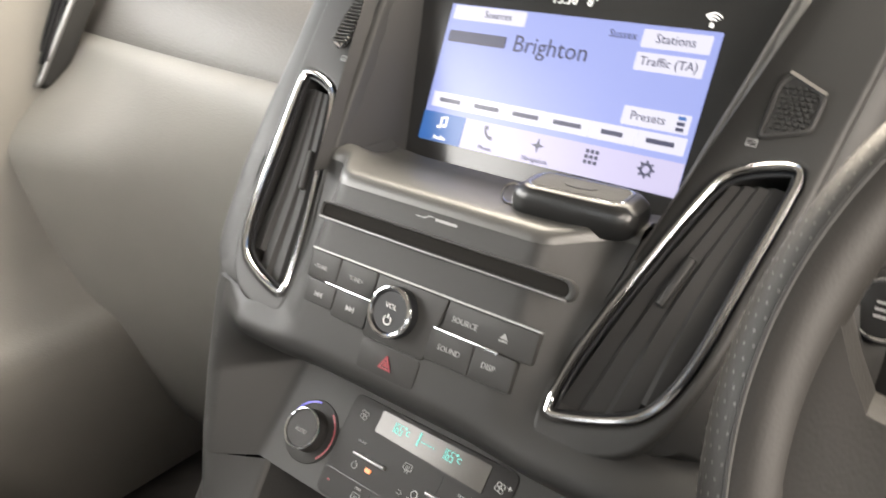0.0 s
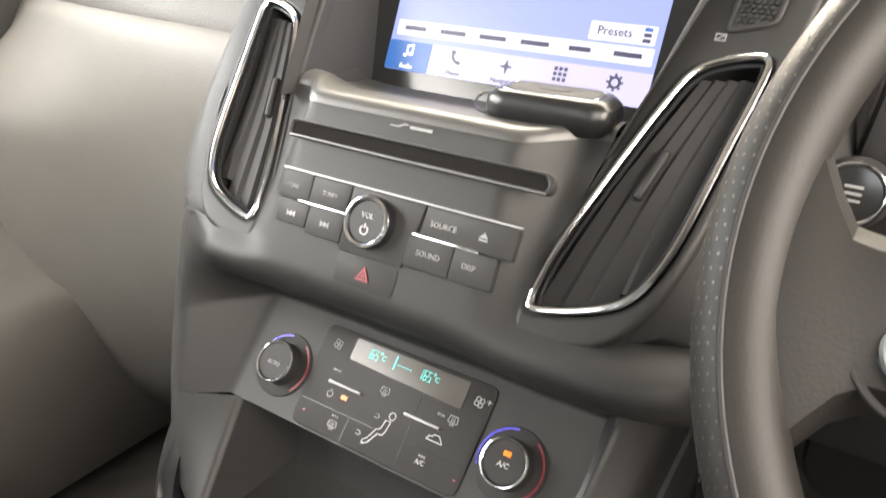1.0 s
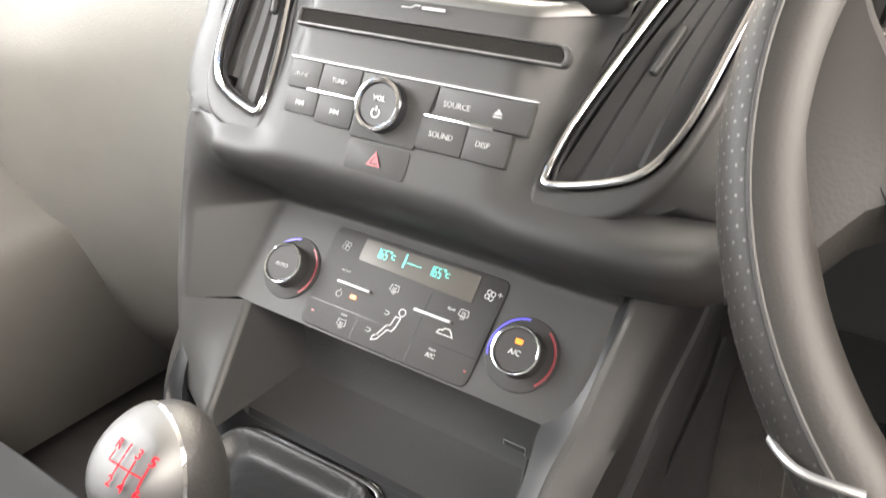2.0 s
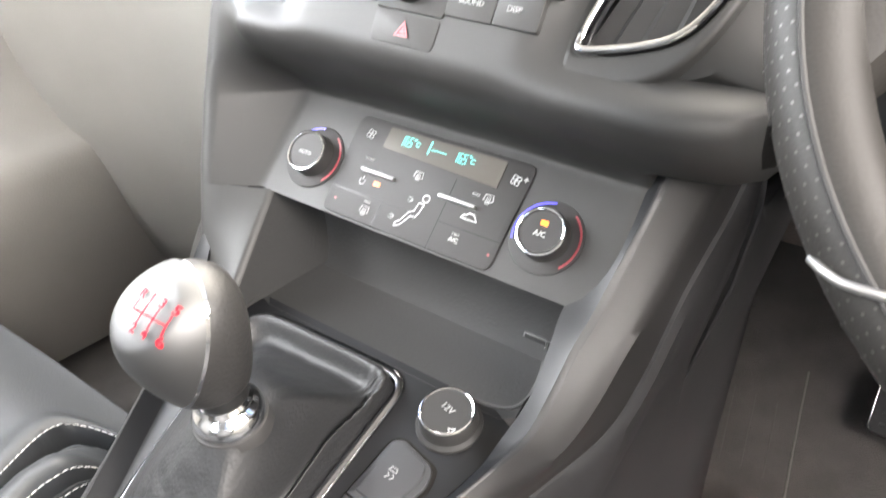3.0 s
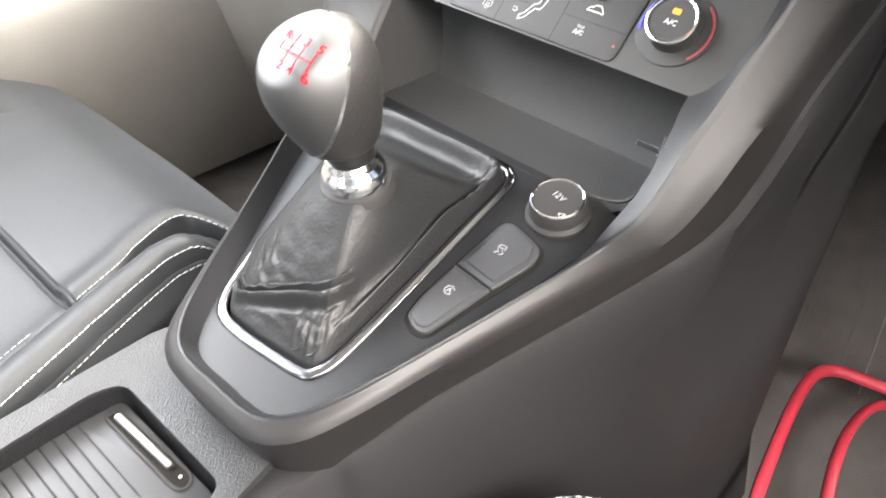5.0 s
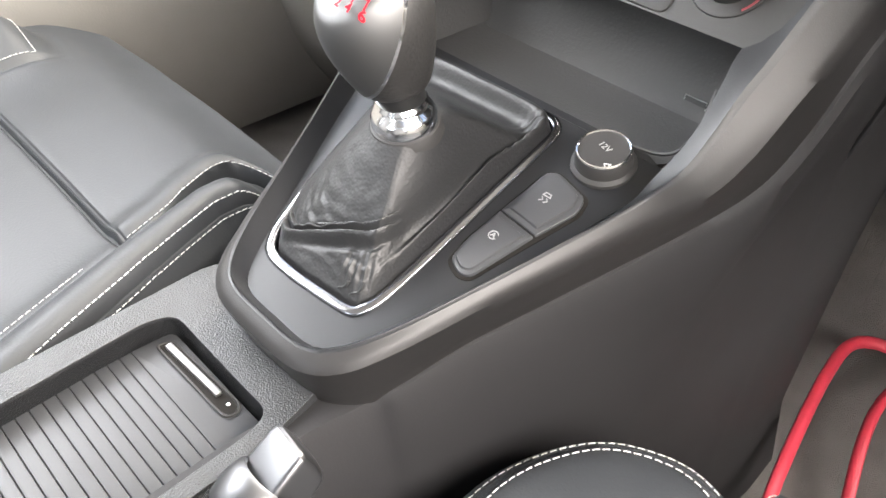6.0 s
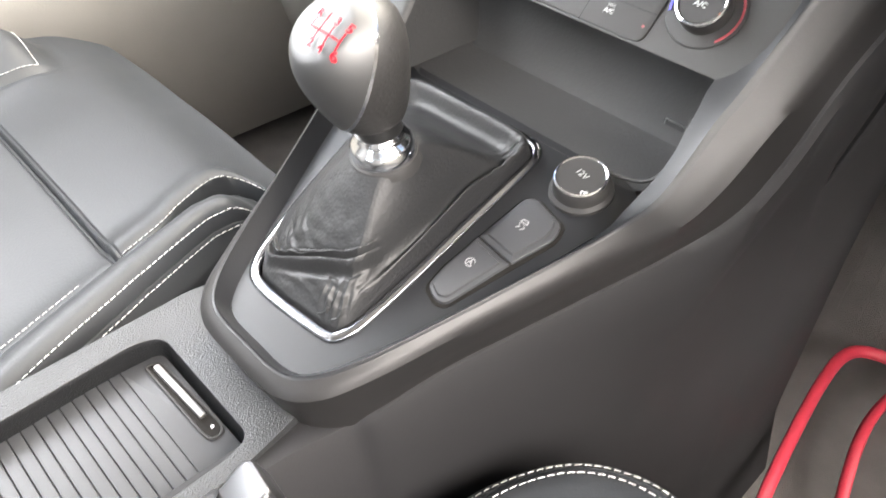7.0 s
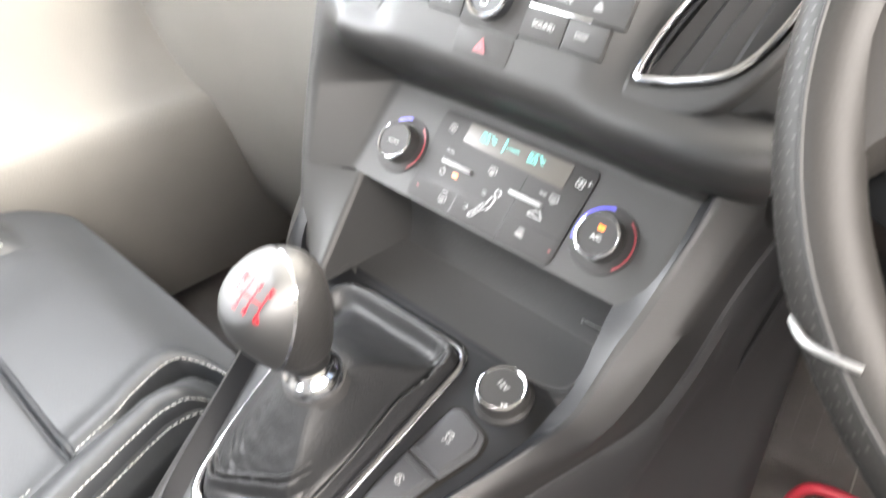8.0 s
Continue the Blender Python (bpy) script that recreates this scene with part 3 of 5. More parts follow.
# ---- touchscreen ----
def touchscreen():
    t = thing("touchscreen", "lit blue radio touchscreen in a gloss black bezel", "touchscreen", SCREEN)
    part("bezel", plate(round_poly([(-0.128, -0.036), (0.115, -0.036), (0.135, 0.098), (-0.142, 0.098)], 0.01), -0.008, -0.0006), PIANO, t)
    part("display", plate(rect(0, 0.0273, 0.173, 0.0876, 0.0006), -0.0005, 0.0), UI_BLUE, t, "lilac-blue lit display")
    hb = 0.0002

    def tile(name, x, y, w, h, m=UI_TILE):
        return part(name, plate(rect(x, y, w, h, 0.0008), hb, hb + 0.0004), m, t)

    def ink(bm, m=UI_INK):
        return part("lettering", bm, m, t, smooth=0)
    z = hb + 0.0006
    part("tab_bar", plate(rect(0, -0.0073, 0.173, 0.0184, 0.0002), hb - 0.0001, hb + 0.0001), UI_BAR, t)
    tile("audio_tab", -0.0702, -0.0073, 0.0326, 0.0184, UI_TAB)
    for nm, x, y, w, h in (("sources_button", -0.0568, 0.0660, 0.053, 0.0088), ("stations_button", 0.0633, 0.0637, 0.038, 0.0098), ("traffic_button", 0.0628, 0.0512, 0.038, 0.0098), ("presets_button", 0.0642, 0.0216, 0.0378, 0.0102)):
        tile(nm, x, y, w, h)
    for i in range(6):
        tile("preset_button", -0.0828 + 0.0139 + i * 0.02785, 0.0102, 0.02765, 0.0095)
    ink(words("Sources", 0.0062, -0.0500, 0.0660, z))
    ink(words("Stations", 0.0070, 0.0633, 0.0638, z))
    ink(words("Traffic (TA)", 0.0068, 0.0628, 0.0513, z))
    ink(words("Presets", 0.0068, 0.0600, 0.0217, z))
    ink(words("Sussex", 0.0062, 0.0330, 0.0640, hb + 0.0003))
    ink(bar(-0.0615, 0.0508, 0.043, 0.0072, hb + 0.0002, 0.001))
    ink(words("Brighton", 0.0145, -0.0095, 0.0508, hb + 0.0003))
    for i, pat in enumerate(("lxxxlxl", "lxxxlllx", "llllllll", "lxxxlllx", "lxxxx", "lxxxlxl")):
        w = 0.0026 if len(pat) > 6 else 0.0030
        ink(bar(-0.0828 + 0.0139 + i * 0.02785, 0.0102, len(pat) * w * 0.86, 0.0026, z, 0.0004))
    for i, s in enumerate((0.0246, 0.0216, 0.0186)):
        ink(bar(0.0785, s, 0.0042, 0.0019, z), UI_TAB if i == 0 else UI_INK)
    ink(words("Audio", 0.0040, -0.0702, -0.0138, z), UI_WHITE)
    ink(words("Phone", 0.0040, -0.0350, -0.0138, z - 0.0002))
    ink(words("Navigation", 0.0040, 0.0000, -0.0138, z - 0.0002))
    # tab symbols
    note = join(line([(-0.0712, -0.0068), (-0.0712, -0.0012), (-0.0672, -0.0002), (-0.0672, -0.0058)], 0.0010, z, z + 0.0003),
                plate([(-0.0725 + 0.0014 * math.cos(a / 8 * 6.283), -0.0070 + 0.0010 * math.sin(a / 8 * 6.283)) for a in range(8)], z, z + 0.0003),
                plate([(-0.0685 + 0.0014 * math.cos(a / 8 * 6.283), -0.0060 + 0.0010 * math.sin(a / 8 * 6.283)) for a in range(8)], z, z + 0.0003))
    part("note_symbol", note, UI_WHITE, t, smooth=0)
    part("phone_symbol", join(arc(-0.0325, -0.0020, 0.0052, 170, 265, 0.0016, z - 0.0002, z), bar(-0.0372, -0.0012, 0.0026, 0.0022, z), bar(-0.0328, -0.0072, 0.0024, 0.0022, z)), UI_INK, t, smooth=0)
    part("compass_symbol", plate([(0.0044 * (1 if k % 2 == 0 else 0.32) * math.cos(k * math.pi / 4), -0.0052 + 0.0044 * (1 if k % 2 == 0 else 0.32) * math.sin(k * math.pi / 4)) for k in range(8)], z - 0.0002, z), UI_INK, t, smooth=0)
    part("grid_symbol", join(*[bar(0.0345 + 0.0030 * i, -0.0050 + 0.0030 * j, 0.0021, 0.0021, z - 0.0002) for i in (-1, 0, 1) for j in (-1, 0, 1)]), UI_INK, t, smooth=0)
    part("gear_symbol", join(arc(0.067, -0.0052, 0.0028, 0, 359, 0.0016, z - 0.0002, z, 20), *[bar(0.067 + 0.0042 * math.cos(a), -0.0052 + 0.0042 * math.sin(a), 0.0013, 0.0013, z - 0.0002) for a in [k * math.pi / 4 for k in range(8)]]), UI_INK, t, smooth=0)
    part("clock_lettering", words("15:30   8\u00b0", 0.0075, -0.0020, 0.0800, 0.0), UI_WHITE, t, smooth=0)
    part("signal_symbol", join(*[arc(0.079, 0.0752, r, 40, 140, 0.0008, -0.0004, 0.0, 8) for r in (0.0022, 0.0038, 0.0054)], bar(0.079, 0.0742, 0.0022, 0.0022, -0.0004)), UI_WHITE, t, smooth=0)


touchscreen()


# ---- radio ----
def radio():
    r = thing("radio_panel", "charcoal radio panel with a round chrome-ringed volume knob", "radio", RADIO)
    top, mid, gap = 0.0018, -0.0132, 0.00022
    lay = [("tune_down_button", -0.0648, -0.0436, mid, top), ("tune_up_button", -0.0436, -0.0180, mid, top), ("seek_back_button", -0.0628, -0.0415, -0.0262, mid),
           ("seek_on_button", -0.0415, -0.0175, -0.0285, mid), ("source_button", 0.0269, 0.0765, mid, top), ("sound_button", 0.0215, 0.0470, -0.0290, mid),
           ("display_button", 0.0470, 0.0700, -0.0290, mid)]
    for nm, x0, x1, v0, v1 in lay:
        o = round_poly([(x0 + gap, v0 + gap), (x1 - gap, v0 + gap), (x1 - gap, v1 - gap), (x0 + gap, v1 - gap)], 0.0012, 3)
        part(nm, plate(o, -0.002, 0.0016, 0.0005), GREY, r)
    part("centre_block", plate(round_poly([(-0.0175 + gap, -0.0305), (0.0215 - gap, -0.0305), (0.0269 - gap, top - gap), (-0.018 + gap, top - gap)], 0.0012, 3), -0.002, 0.0014, 0.0005), GREY, r)
    part("top_edge", plate([(-0.066, 0.0021), (0.077, 0.0021), (0.077, 0.0029), (-0.066, 0.0029)], -0.001, 0.0014), SATIN, r, "thin bright edge line")
    for x0, x1 in ((-0.0490, -0.0130), (0.0235, 0.0600)):
        part("chrome_strip", plate(round_poly([(x0, -0.0140), (x1, -0.0140), (x1, -0.0122), (x0, -0.0122)], 0.0007, 3), 0.001, 0.0032, 0.0006), CHROME, r)
    # volume knob
    k = part("volume_knob", revolve([(0.0130, 0.0), (0.0130, 0.0050), (0.0122, 0.0074), (0.0106, 0.0078), (0.0101, 0.0070), (0.0002, 0.0068)], 48), PLASTIC, r, at=Matrix.Translation((-0.0006, -0.0136, 0.0)))
    part("chrome_ring", tube([(0.0119 * math.cos(a), 0.0119 * math.sin(a), 0.0073) for a in np.linspace(0, 2 * math.pi, 48, endpoint=False)], 0.0013, True, 8), CHROME, k)
    part("knob_lettering", words("VOL", 0.0038, 0, 0.0028, 0.0073), PRINT, k, smooth=0)
    part("power_symbol", join(arc(0, -0.0042, 0.0022, 125, 415, 0.0006, 0.0070, 0.0075), line([(0, -0.0030), (0, -0.0012)], 0.0006, 0.0070, 0.0075)), PRINT, k, smooth=0)
    h = 0.0019
    for s, x, v, size in (("-TUNE", -0.0560, -0.0064, 0.0031), ("TUNE+", -0.0305, -0.0060, 0.0031), ("SOURCE", 0.0385, -0.0062, 0.0038), ("SOUND", 0.0345, -0.0210, 0.0038), ("DISP", 0.0566, -0.0208, 0.0038)):
        part("lettering", words(s, size, x, v, h), DIMPRINT, r, smooth=0)
    for x, v, d in ((-0.0520, -0.0205, -1), (-0.0295, -0.0212, 1)):
        tri = [plate([(x + d * q, v), (x + d * (q - 0.0024), v + 0.0015), (x + d * (q - 0.0024), v - 0.0015)], h - 0.0002, h + 0.0002) for q in (0.0, 0.0024)]
        part("skip_symbol", join(*tri, bar(x + d * 0.0028, v, 0.0006, 0.0030, h - 0.0002)), DIMPRINT, r, smooth=0)
    part("eject_symbol", join(plate([(0.0577, -0.0062), (0.0623, -0.0062), (0.0600, -0.0036)], h - 0.0002, h + 0.0002), bar(0.0600, -0.0072, 0.0046, 0.0008, h - 0.0002)), DIMPRINT, r, smooth=0)
    # hazard button under the knob
    part("hazard_button", plate(round_poly([(-0.0165, -0.0465), (0.020, -0.0465), (0.0205, -0.0315), (-0.017, -0.0315)], 0.003, 4), -0.002, 0.0005, 0.0002), GREY, r)
    tri3 = [[(0.0017 + s * math.cos(radians(a)), -0.0400 + s * math.sin(radians(a))) for a in (90, 210, 330)] for s in (0.0048, 0.0030)]
    part("hazard_symbol", join(plate(tri3[0], 0.0010, 0.0015, holes=[tri3[1]]), plate([(0.0017 + 0.0017 * math.cos(radians(a)), -0.0400 + 0.0017 * math.sin(radians(a))) for a in (90, 210, 330)], 0.0010, 0.0015)), REDPRINT, r, "dull red warning triangle", smooth=0)
    # disc slot
    o = round_poly([(-0.069, 0.0188), (0.0850, 0.0188), (0.0870, 0.0235), (0.084, 0.0285), (-0.069, 0.0285)], 0.003, 4)
    i = round_poly([(-0.0665, 0.0203), (0.0825, 0.0203), (0.0835, 0.0235), (0.081, 0.0272), (-0.0665, 0.0272)], 0.002, 4)
    # flat black plate in place of a hole; it paints the slot's shade
    part("slot_shade", plate(i, 0.0012, 0.0016), SHADE_BLACK, r, "black plate for the shade inside the disc slot")
    part("slot_rim", plate(o, -0.001, 0.0030, 0.0010, holes=[i]), GREY, r)
    part("slot_edge", tube([(-0.066, 0.0196, 0.0034), (0.0, 0.0192, 0.0036), (0.0835, 0.0192, 0.0034)], 0.0006, False, 6), SATIN, r)
    # maker's mark above the slot, as plain strokes
    w = [line([(-0.0060, 0.0352), (-0.0010, 0.0352), (0.0015, 0.0366), (0.0040, 0.0366)], 0.0005, 0.0015, 0.0020), bar(0.0120, 0.0358, 0.0130, 0.0014, 0.0015, 0.0004)]
    part("embossed_mark", join(*w), DIMPRINT, r, smooth=0)


radio()


# ---- climate panel ----
def climate():
    c = thing("climate_panel", "dark climate panel with two ringed dials and a lit display", "climate control", CLIMATE)
    for x0, x1 in ((-0.0575, 0.0575),):
        part("panel", plate(round_poly([(x0, -0.0255), (x1, -0.0255), (x1 + 0.002, 0.0365), (x0 - 0.002, 0.0365)], 0.006, 5), -0.004, 0.0012, 0.0008), DARK, c)
    part("lcd_window", plate(round_poly([(-0.0360, 0.0205), (0.0425, 0.0180), (0.0425, 0.0338), (-0.0360, 0.0338)], 0.001, 3), 0.001, 0.0018), LCD, c, "smoked display window")
    h = 0.0020

    def seg(ch, x, v):
        on = {"1": "bc", "6": "afgedc", "5": "afgcd"}[ch]
        w, t = 0.0017, 0.0027
        p = {"a": ((0, 2 * t), (w, 2 * t)), "b": ((w, t), (w, 2 * t)), "c": ((w, 0), (w, t)), "d": ((0, 0), (w, 0)), "e": ((0, 0), (0, t)), "f": ((0, t), (0, 2 * t)), "g": ((0, t), (w, t))}
        return join(*[line([(x + a[0], v + a[1]), (x + b[0], v + b[1])], 0.0004, h, h + 0.0002) for a, b in (p[s] for s in on)])
    for x in (-0.0235, 0.0135):
        part("temperature_digits", join(seg("1", x - 0.0022, 0.0252), seg("6", x + 0.0008, 0.0252), seg("5", x + 0.0036, 0.0252)), TEAL, c, "teal lit digits", smooth=0)
        part("temperature_unit", join(arc(x + 0.0072, 0.0302, 0.0006, 0, 359, 0.0004, h, h + 0.0002, 10), words("C", 0.0042, x + 0.0094, 0.0278, h)), TEAL, c, smooth=0)
    part("fan_bar", join(bar(-0.0058, 0.0282, 0.0009, 0.0080, h), *[bar(-0.0035 + 0.0017 * i, 0.0275, 0.0010, 0.0006, h) for i in range(6)]), TEAL, c, smooth=0)
    for x0, x1, m, nm in ((-0.0420, -0.0178, SATIN, "silver_strip"), (0.0125, 0.0366, SATIN, "silver_strip")):
        part(nm, plate(rect((x0 + x1) / 2, 0.0043, x1 - x0, 0.0019, 0.0007), 0.001, 0.0042, 0.0006), m, c, "bright satin button strip")
    for x, v in ((-0.0284, -0.0014),):
        part("indicator", plate(rect(x, v, 0.0042, 0.0024, 0.0004), 0.001, 0.0018), AMBER, c, "amber indicator lamp", smooth=0)
    gaps = [line([(-0.056, -0.0100), (-0.003, -0.0100)], 0.0003, 0.001, 0.0014), line([(-0.020, -0.0255), (-0.020, -0.0100)], 0.0003, 0.001, 0.0014), line([(0.018, -0.0255), (0.018, 0.016)], 0.0003, 0.001, 0.0014), line([(0.018, -0.0090), (0.057, -0.0090)], 0.0003, 0.001, 0.0014)]
    part("button_gaps", join(*gaps), PIANO, c, smooth=0)
    # symbols
    part("seat_symbol", join(arc(0.0058, 0.0001, 0.0021, 0, 359, 0.0005, 0.0012, 0.0016, 16),
                             line([(0.0062, -0.0035), (0.0052, -0.0090), (0.0040, -0.0115), (0.0010, -0.0118), (-0.0030, -0.0185), (-0.0062, -0.0200), (-0.0064, -0.0178), (-0.0040, -0.0160), (-0.0008, -0.0098), (0.0018, -0.0085), (0.0028, -0.0032), (0.0058, -0.0030)], 0.0005, 0.0012, 0.0016)), PRINT, c, "seated figure outline symbol", smooth=0)

    def screen_symbol(x, v):
        return join(line([(x - 0.003, v - 0.001), (x - 0.0024, v + 0.0022), (x + 0.0024, v + 0.0022), (x + 0.003, v - 0.001), (x + 0.0015, v - 0.0016), (x - 0.0015, v - 0.0016), (x - 0.003, v - 0.001)], 0.0004, 0.0012, 0.0016), *[line([(x + k, v - 0.003), (x + k, v + 0.001)], 0.0003, 0.0012, 0.0016) for k in (-0.001, 0, 0.001)])
    for x, v in ((-0.0052, 0.0112), (-0.0287, -0.0178), (0.0408, 0.0112)):
        part("demist_symbol", screen_symbol(x, v), DIMPRINT, c, smooth=0)

    def fan(x, v):
        return join(*[arc(x + 0.0018 * math.cos(a), v + 0.0018 * math.sin(a), 0.0013, 0, 359, 0.0004, 0.0012, 0.0016, 10) for a in (0.6, 2.2, 3.7, 5.3)])
    part("fan_symbol", fan(-0.0475, 0.0260), DIMPRINT, c, smooth=0)
    part("fan_symbol", join(fan(0.0510, 0.0255), line([(0.0552, 0.0272), (0.0576, 0.0272)], 0.0004, 0.0012, 0.0016), line([(0.0564, 0.0260), (0.0564, 0.0284)], 0.0004, 0.0012, 0.0016)), PRINT, c, smooth=0)
    part("car_symbol", line([(0.0300, -0.0030), (0.0310, -0.0010), (0.0328, -0.0008), (0.0340, 0.0006), (0.0368, 0.0006), (0.0385, -0.0010), (0.0398, -0.0030), (0.0300, -0.0030)], 0.0005, 0.0012, 0.0016), PRINT, c, smooth=0)
    part("power_symbol", join(arc(-0.0387, -0.0023, 0.0019, 125, 415, 0.0004, 0.0012, 0.0016), line([(-0.0387, -0.0010), (-0.0387, 0.0006)], 0.0004, 0.0012, 0.0016)), DIMPRINT, c, smooth=0)
    for a in ((-0.0030, -0.0024), (-0.0100, -0.0150)):
        part("arrow_symbol", line([(a[0] - 0.0018, a[1] + 0.0006), (a[0], a[1] + 0.0006), (a[0] + 0.0012, a[1] - 0.0006), (a[0], a[1] - 0.0016), (a[0] - 0.0018, a[1] - 0.0014)], 0.0004, 0.0012, 0.0016), DIMPRINT, c, smooth=0)
    for s, x, v, size, m in (("MAX", -0.0290, -0.0130, 0.0021, DIMPRINT), ("REAR", 0.0330, 0.0115, 0.0021, DIMPRINT), ("MAX", 0.0318, -0.0128, 0.0021, DIMPRINT), ("A/C", 0.0318, -0.0160, 0.0036, PRINT), ("FRONT", -0.0405, 0.0115, 0.0020, DIMPRINT)):
        part("lettering", words(s, size, x, v, 0.0014), m, c, smooth=0)
    for x in (-0.0510, 0.0540):
        part("red_dot", bar(x, -0.0168, 0.0016, 0.0010, 0.0012), REDPRINT, c, smooth=0)
    # dials
    for x, s, fs in ((-0.079, "AUTO", 0.0034), (0.079, "A/C", 0.0040)):
        d = part("dial", revolve([(0.0165, -0.004), (0.0165, 0.0010), (0.0132, 0.0014), (0.0130, 0.0095), (0.0122, 0.0106), (0.0112, 0.0108), (0.0107, 0.0102), (0.0002, 0.0100)], 48), DARK, c, at=Matrix.Translation((x, 0.0022, 0)))
        part("chrome_ring", tube([(0.0122 * math.cos(a), 0.0122 * math.sin(a), 0.0104) for a in np.linspace(0, 2 * math.pi, 48, endpoint=False)], 0.0009, True, 8), CHROME, d)
        part("dial_lettering", words(s, fs, 0, -0.0015, 0.0104), PRINT if s == "A/C" else DIMPRINT, d, smooth=0)
        if s == "A/C":
            part("indicator", plate(rect(0.0002, 0.0045, 0.0040, 0.0026, 0.0004), 0.0098, 0.0106), AMBER, d, "amber indicator lamp", smooth=0)
        part("cold_arc", arc(0, 0, 0.0182, 95, 200, 0.0011, 0.0012, 0.0016), BLUE_MARK, d, "blue arc", smooth=0)
        part("warm_arc", arc(0, 0, 0.0182, -45, 55, 0.0011, 0.0012, 0.0016), REDPRINT, d, "red arc", smooth=0)
        part("dial_seat", plate([(0.0200 * math.cos(a / 40 * 6.2832), 0.0200 * math.sin(a / 40 * 6.2832)) for a in range(40)], -0.002, 0.0011, 0.0006), DARK, d)


climate()


# ---- centre console ----
def kp(x, v, h=0.0):
    return CONSOLE @ Vector((x, v, h))


def console():
    c = thing("centre_console", "black satin plastic centre console rising to the dashboard", "centre console")
    A = [kp(0, -0.029), kp(0.026, -0.028), kp(0.038, -0.018), kp(0.049, 0.004), kp(0.064, 0.045), kp(0.079, 0.09), kp(0.090, 0.132), Vector((0.097, 0.104, 0.497)), Vector((0.104, 0.119, 0.520)), Vector((0.103, 0.1378, 0.541)), Vector((0.102, 0.1516, 0.5562)), Vector((0.107, 0.1890, 0.588)), Vector((0.108, 0.2180, 0.6195))]
    B = [kp(0, -0.0345, 0.0085), kp(0.0265, -0.0335, 0.0085), kp(0.042, -0.0245, 0.0085), kp(0.0555, -0.002, 0.009), kp(0.072, 0.043, 0.010), kp(0.087, 0.088, 0.011), kp(0.101, 0.128, 0.014), Vector((0.1110, 0.1065, 0.508)), Vector((0.1135, 0.1205, 0.5235)), Vector((0.1150, 0.1370, 0.541)), Vector((0.1180, 0.1512, 0.5562)), Vector((0.1215, 0.1790, 0.588)), Vector((0.1250, 0.2020, 0.6195))]
    C = [kp(0, -0.044, 0.003), kp(0.032, -0.042, 0.003), kp(0.051, -0.029, 0.003), kp(0.064, -0.002, 0.003), kp(0.079, 0.044, 0.003), kp(0.095, 0.090, 0.003), kp(0.110, 0.132, 0.004), Vector((0.1245, 0.114, 0.498)), Vector((0.1315, 0.132, 0.516)), Vector((0.1355, 0.1530, 0.539)), Vector((0.1385, 0.1710, 0.5562)), Vector((0.1425, 0.2010, 0.588)), Vector((0.1470, 0.2250, 0.6195))]
    D = [(0, -0.061, 0.396), (0.032, -0.059, 0.398), (0.048, -0.049, 0.403), (0.058, -0.030, 0.411), (0.069, 0.006, 0.424), (0.084, 0.046, 0.436), (0.100, 0.086, 0.449), (0.116, 0.126, 0.463), (0.133, 0.153, 0.487), (0.1405, 0.171, 0.515), (0.1455, 0.1940, 0.5558), (0.1500, 0.2280, 0.588), (0.1540, 0.2500, 0.6195)]

    spread = (0, 0, 0, 0.001, 0.005, 0.011, 0.017, 0.019, 0.019, 0.017, 0.015, 0.012, 0.012)

    def wider(L):
        return [Vector(q) + Vector((d, 0, 0)) for q, d in zip(L, spread)]
    CL = C[:8] + [Vector((0.133, 0.132, 0.517)), Vector((0.138, 0.1530, 0.5395)), Vector((0.1400, 0.1720, 0.5562)), Vector((0.143, 0.2050, 0.588)), Vector((0.146, 0.2300, 0.6195))]
    DL = D[:6] + [(0.104, 0.086, 0.448), (0.130, 0.126, 0.458), (0.150, 0.150, 0.476), (0.160, 0.169, 0.514), (0.1640, 0.1950, 0.5558), (0.166, 0.2280, 0.588), (0.168, 0.2500, 0.6195)]

    def full(L, other=None):
        h, g = curve_pts([tuple(q) for q in L], 6), curve_pts([tuple(q) for q in (other or L)], 6)
        return [(-q.x, q.y, q.z) for q in reversed(g[1:])] + [tuple(q) for q in h]
    fa, fb, fc, fd = full(A, wider(A)), full(B, wider(B)), full(C, wider(CL)), full(D, wider(DL))

    def mix(a, b, t, lift=0.0):
        return [tuple(Vector(p).lerp(Vector(q), t) + Vector((0, 0, lift))) for p, q in zip(a, b)]
    inside = [(x * (1 - 0.02 * smooth01((z - 0.485) / 0.02)), y + 0.04 * smooth01((z - 0.485) / 0.02), z - 0.006) for x, y, z in fa]
    part("rim", loft([inside, mix(fa, fa, 0, -0.004), fa, mix(fa, fb, 0.35, 0.0004), mix(fa, fb, 0.75, 0.0008), mix(fa, fb, 0.92, 0.0014), fb, mix(fb, fc, 0.12, 0.0006)]), PLASTIC, c)
    part("side_pad", loft([mix(fb, fc, 0.12, 0.0006), mix(fb, fc, 0.3, 0.0008), mix(fb, fc, 0.55, 0.0014), mix(fb, fc, 0.8, 0.0012), fc, mix(fc, fd, 0.2, -0.001), mix(fc, fd, 0.6), fd, mix(fd, fd, 0, -0.002)]), LIT_PAD, c, "pad along the console's edge, tinted lighter for the light on it")
    # upper panel with the lever's opening
    h = [(q.x, q.y) for q in curve_pts([((CONSOLE.inverted() @ a).x, (CONSOLE.inverted() @ a).y, 0) for a in A[:7]], 6)]
    hl = [(q.x, q.y) for q in curve_pts([((CONSOLE.inverted() @ a).x, (CONSOLE.inverted() @ a).y, 0) for a in wider(A)[:7]], 6)]
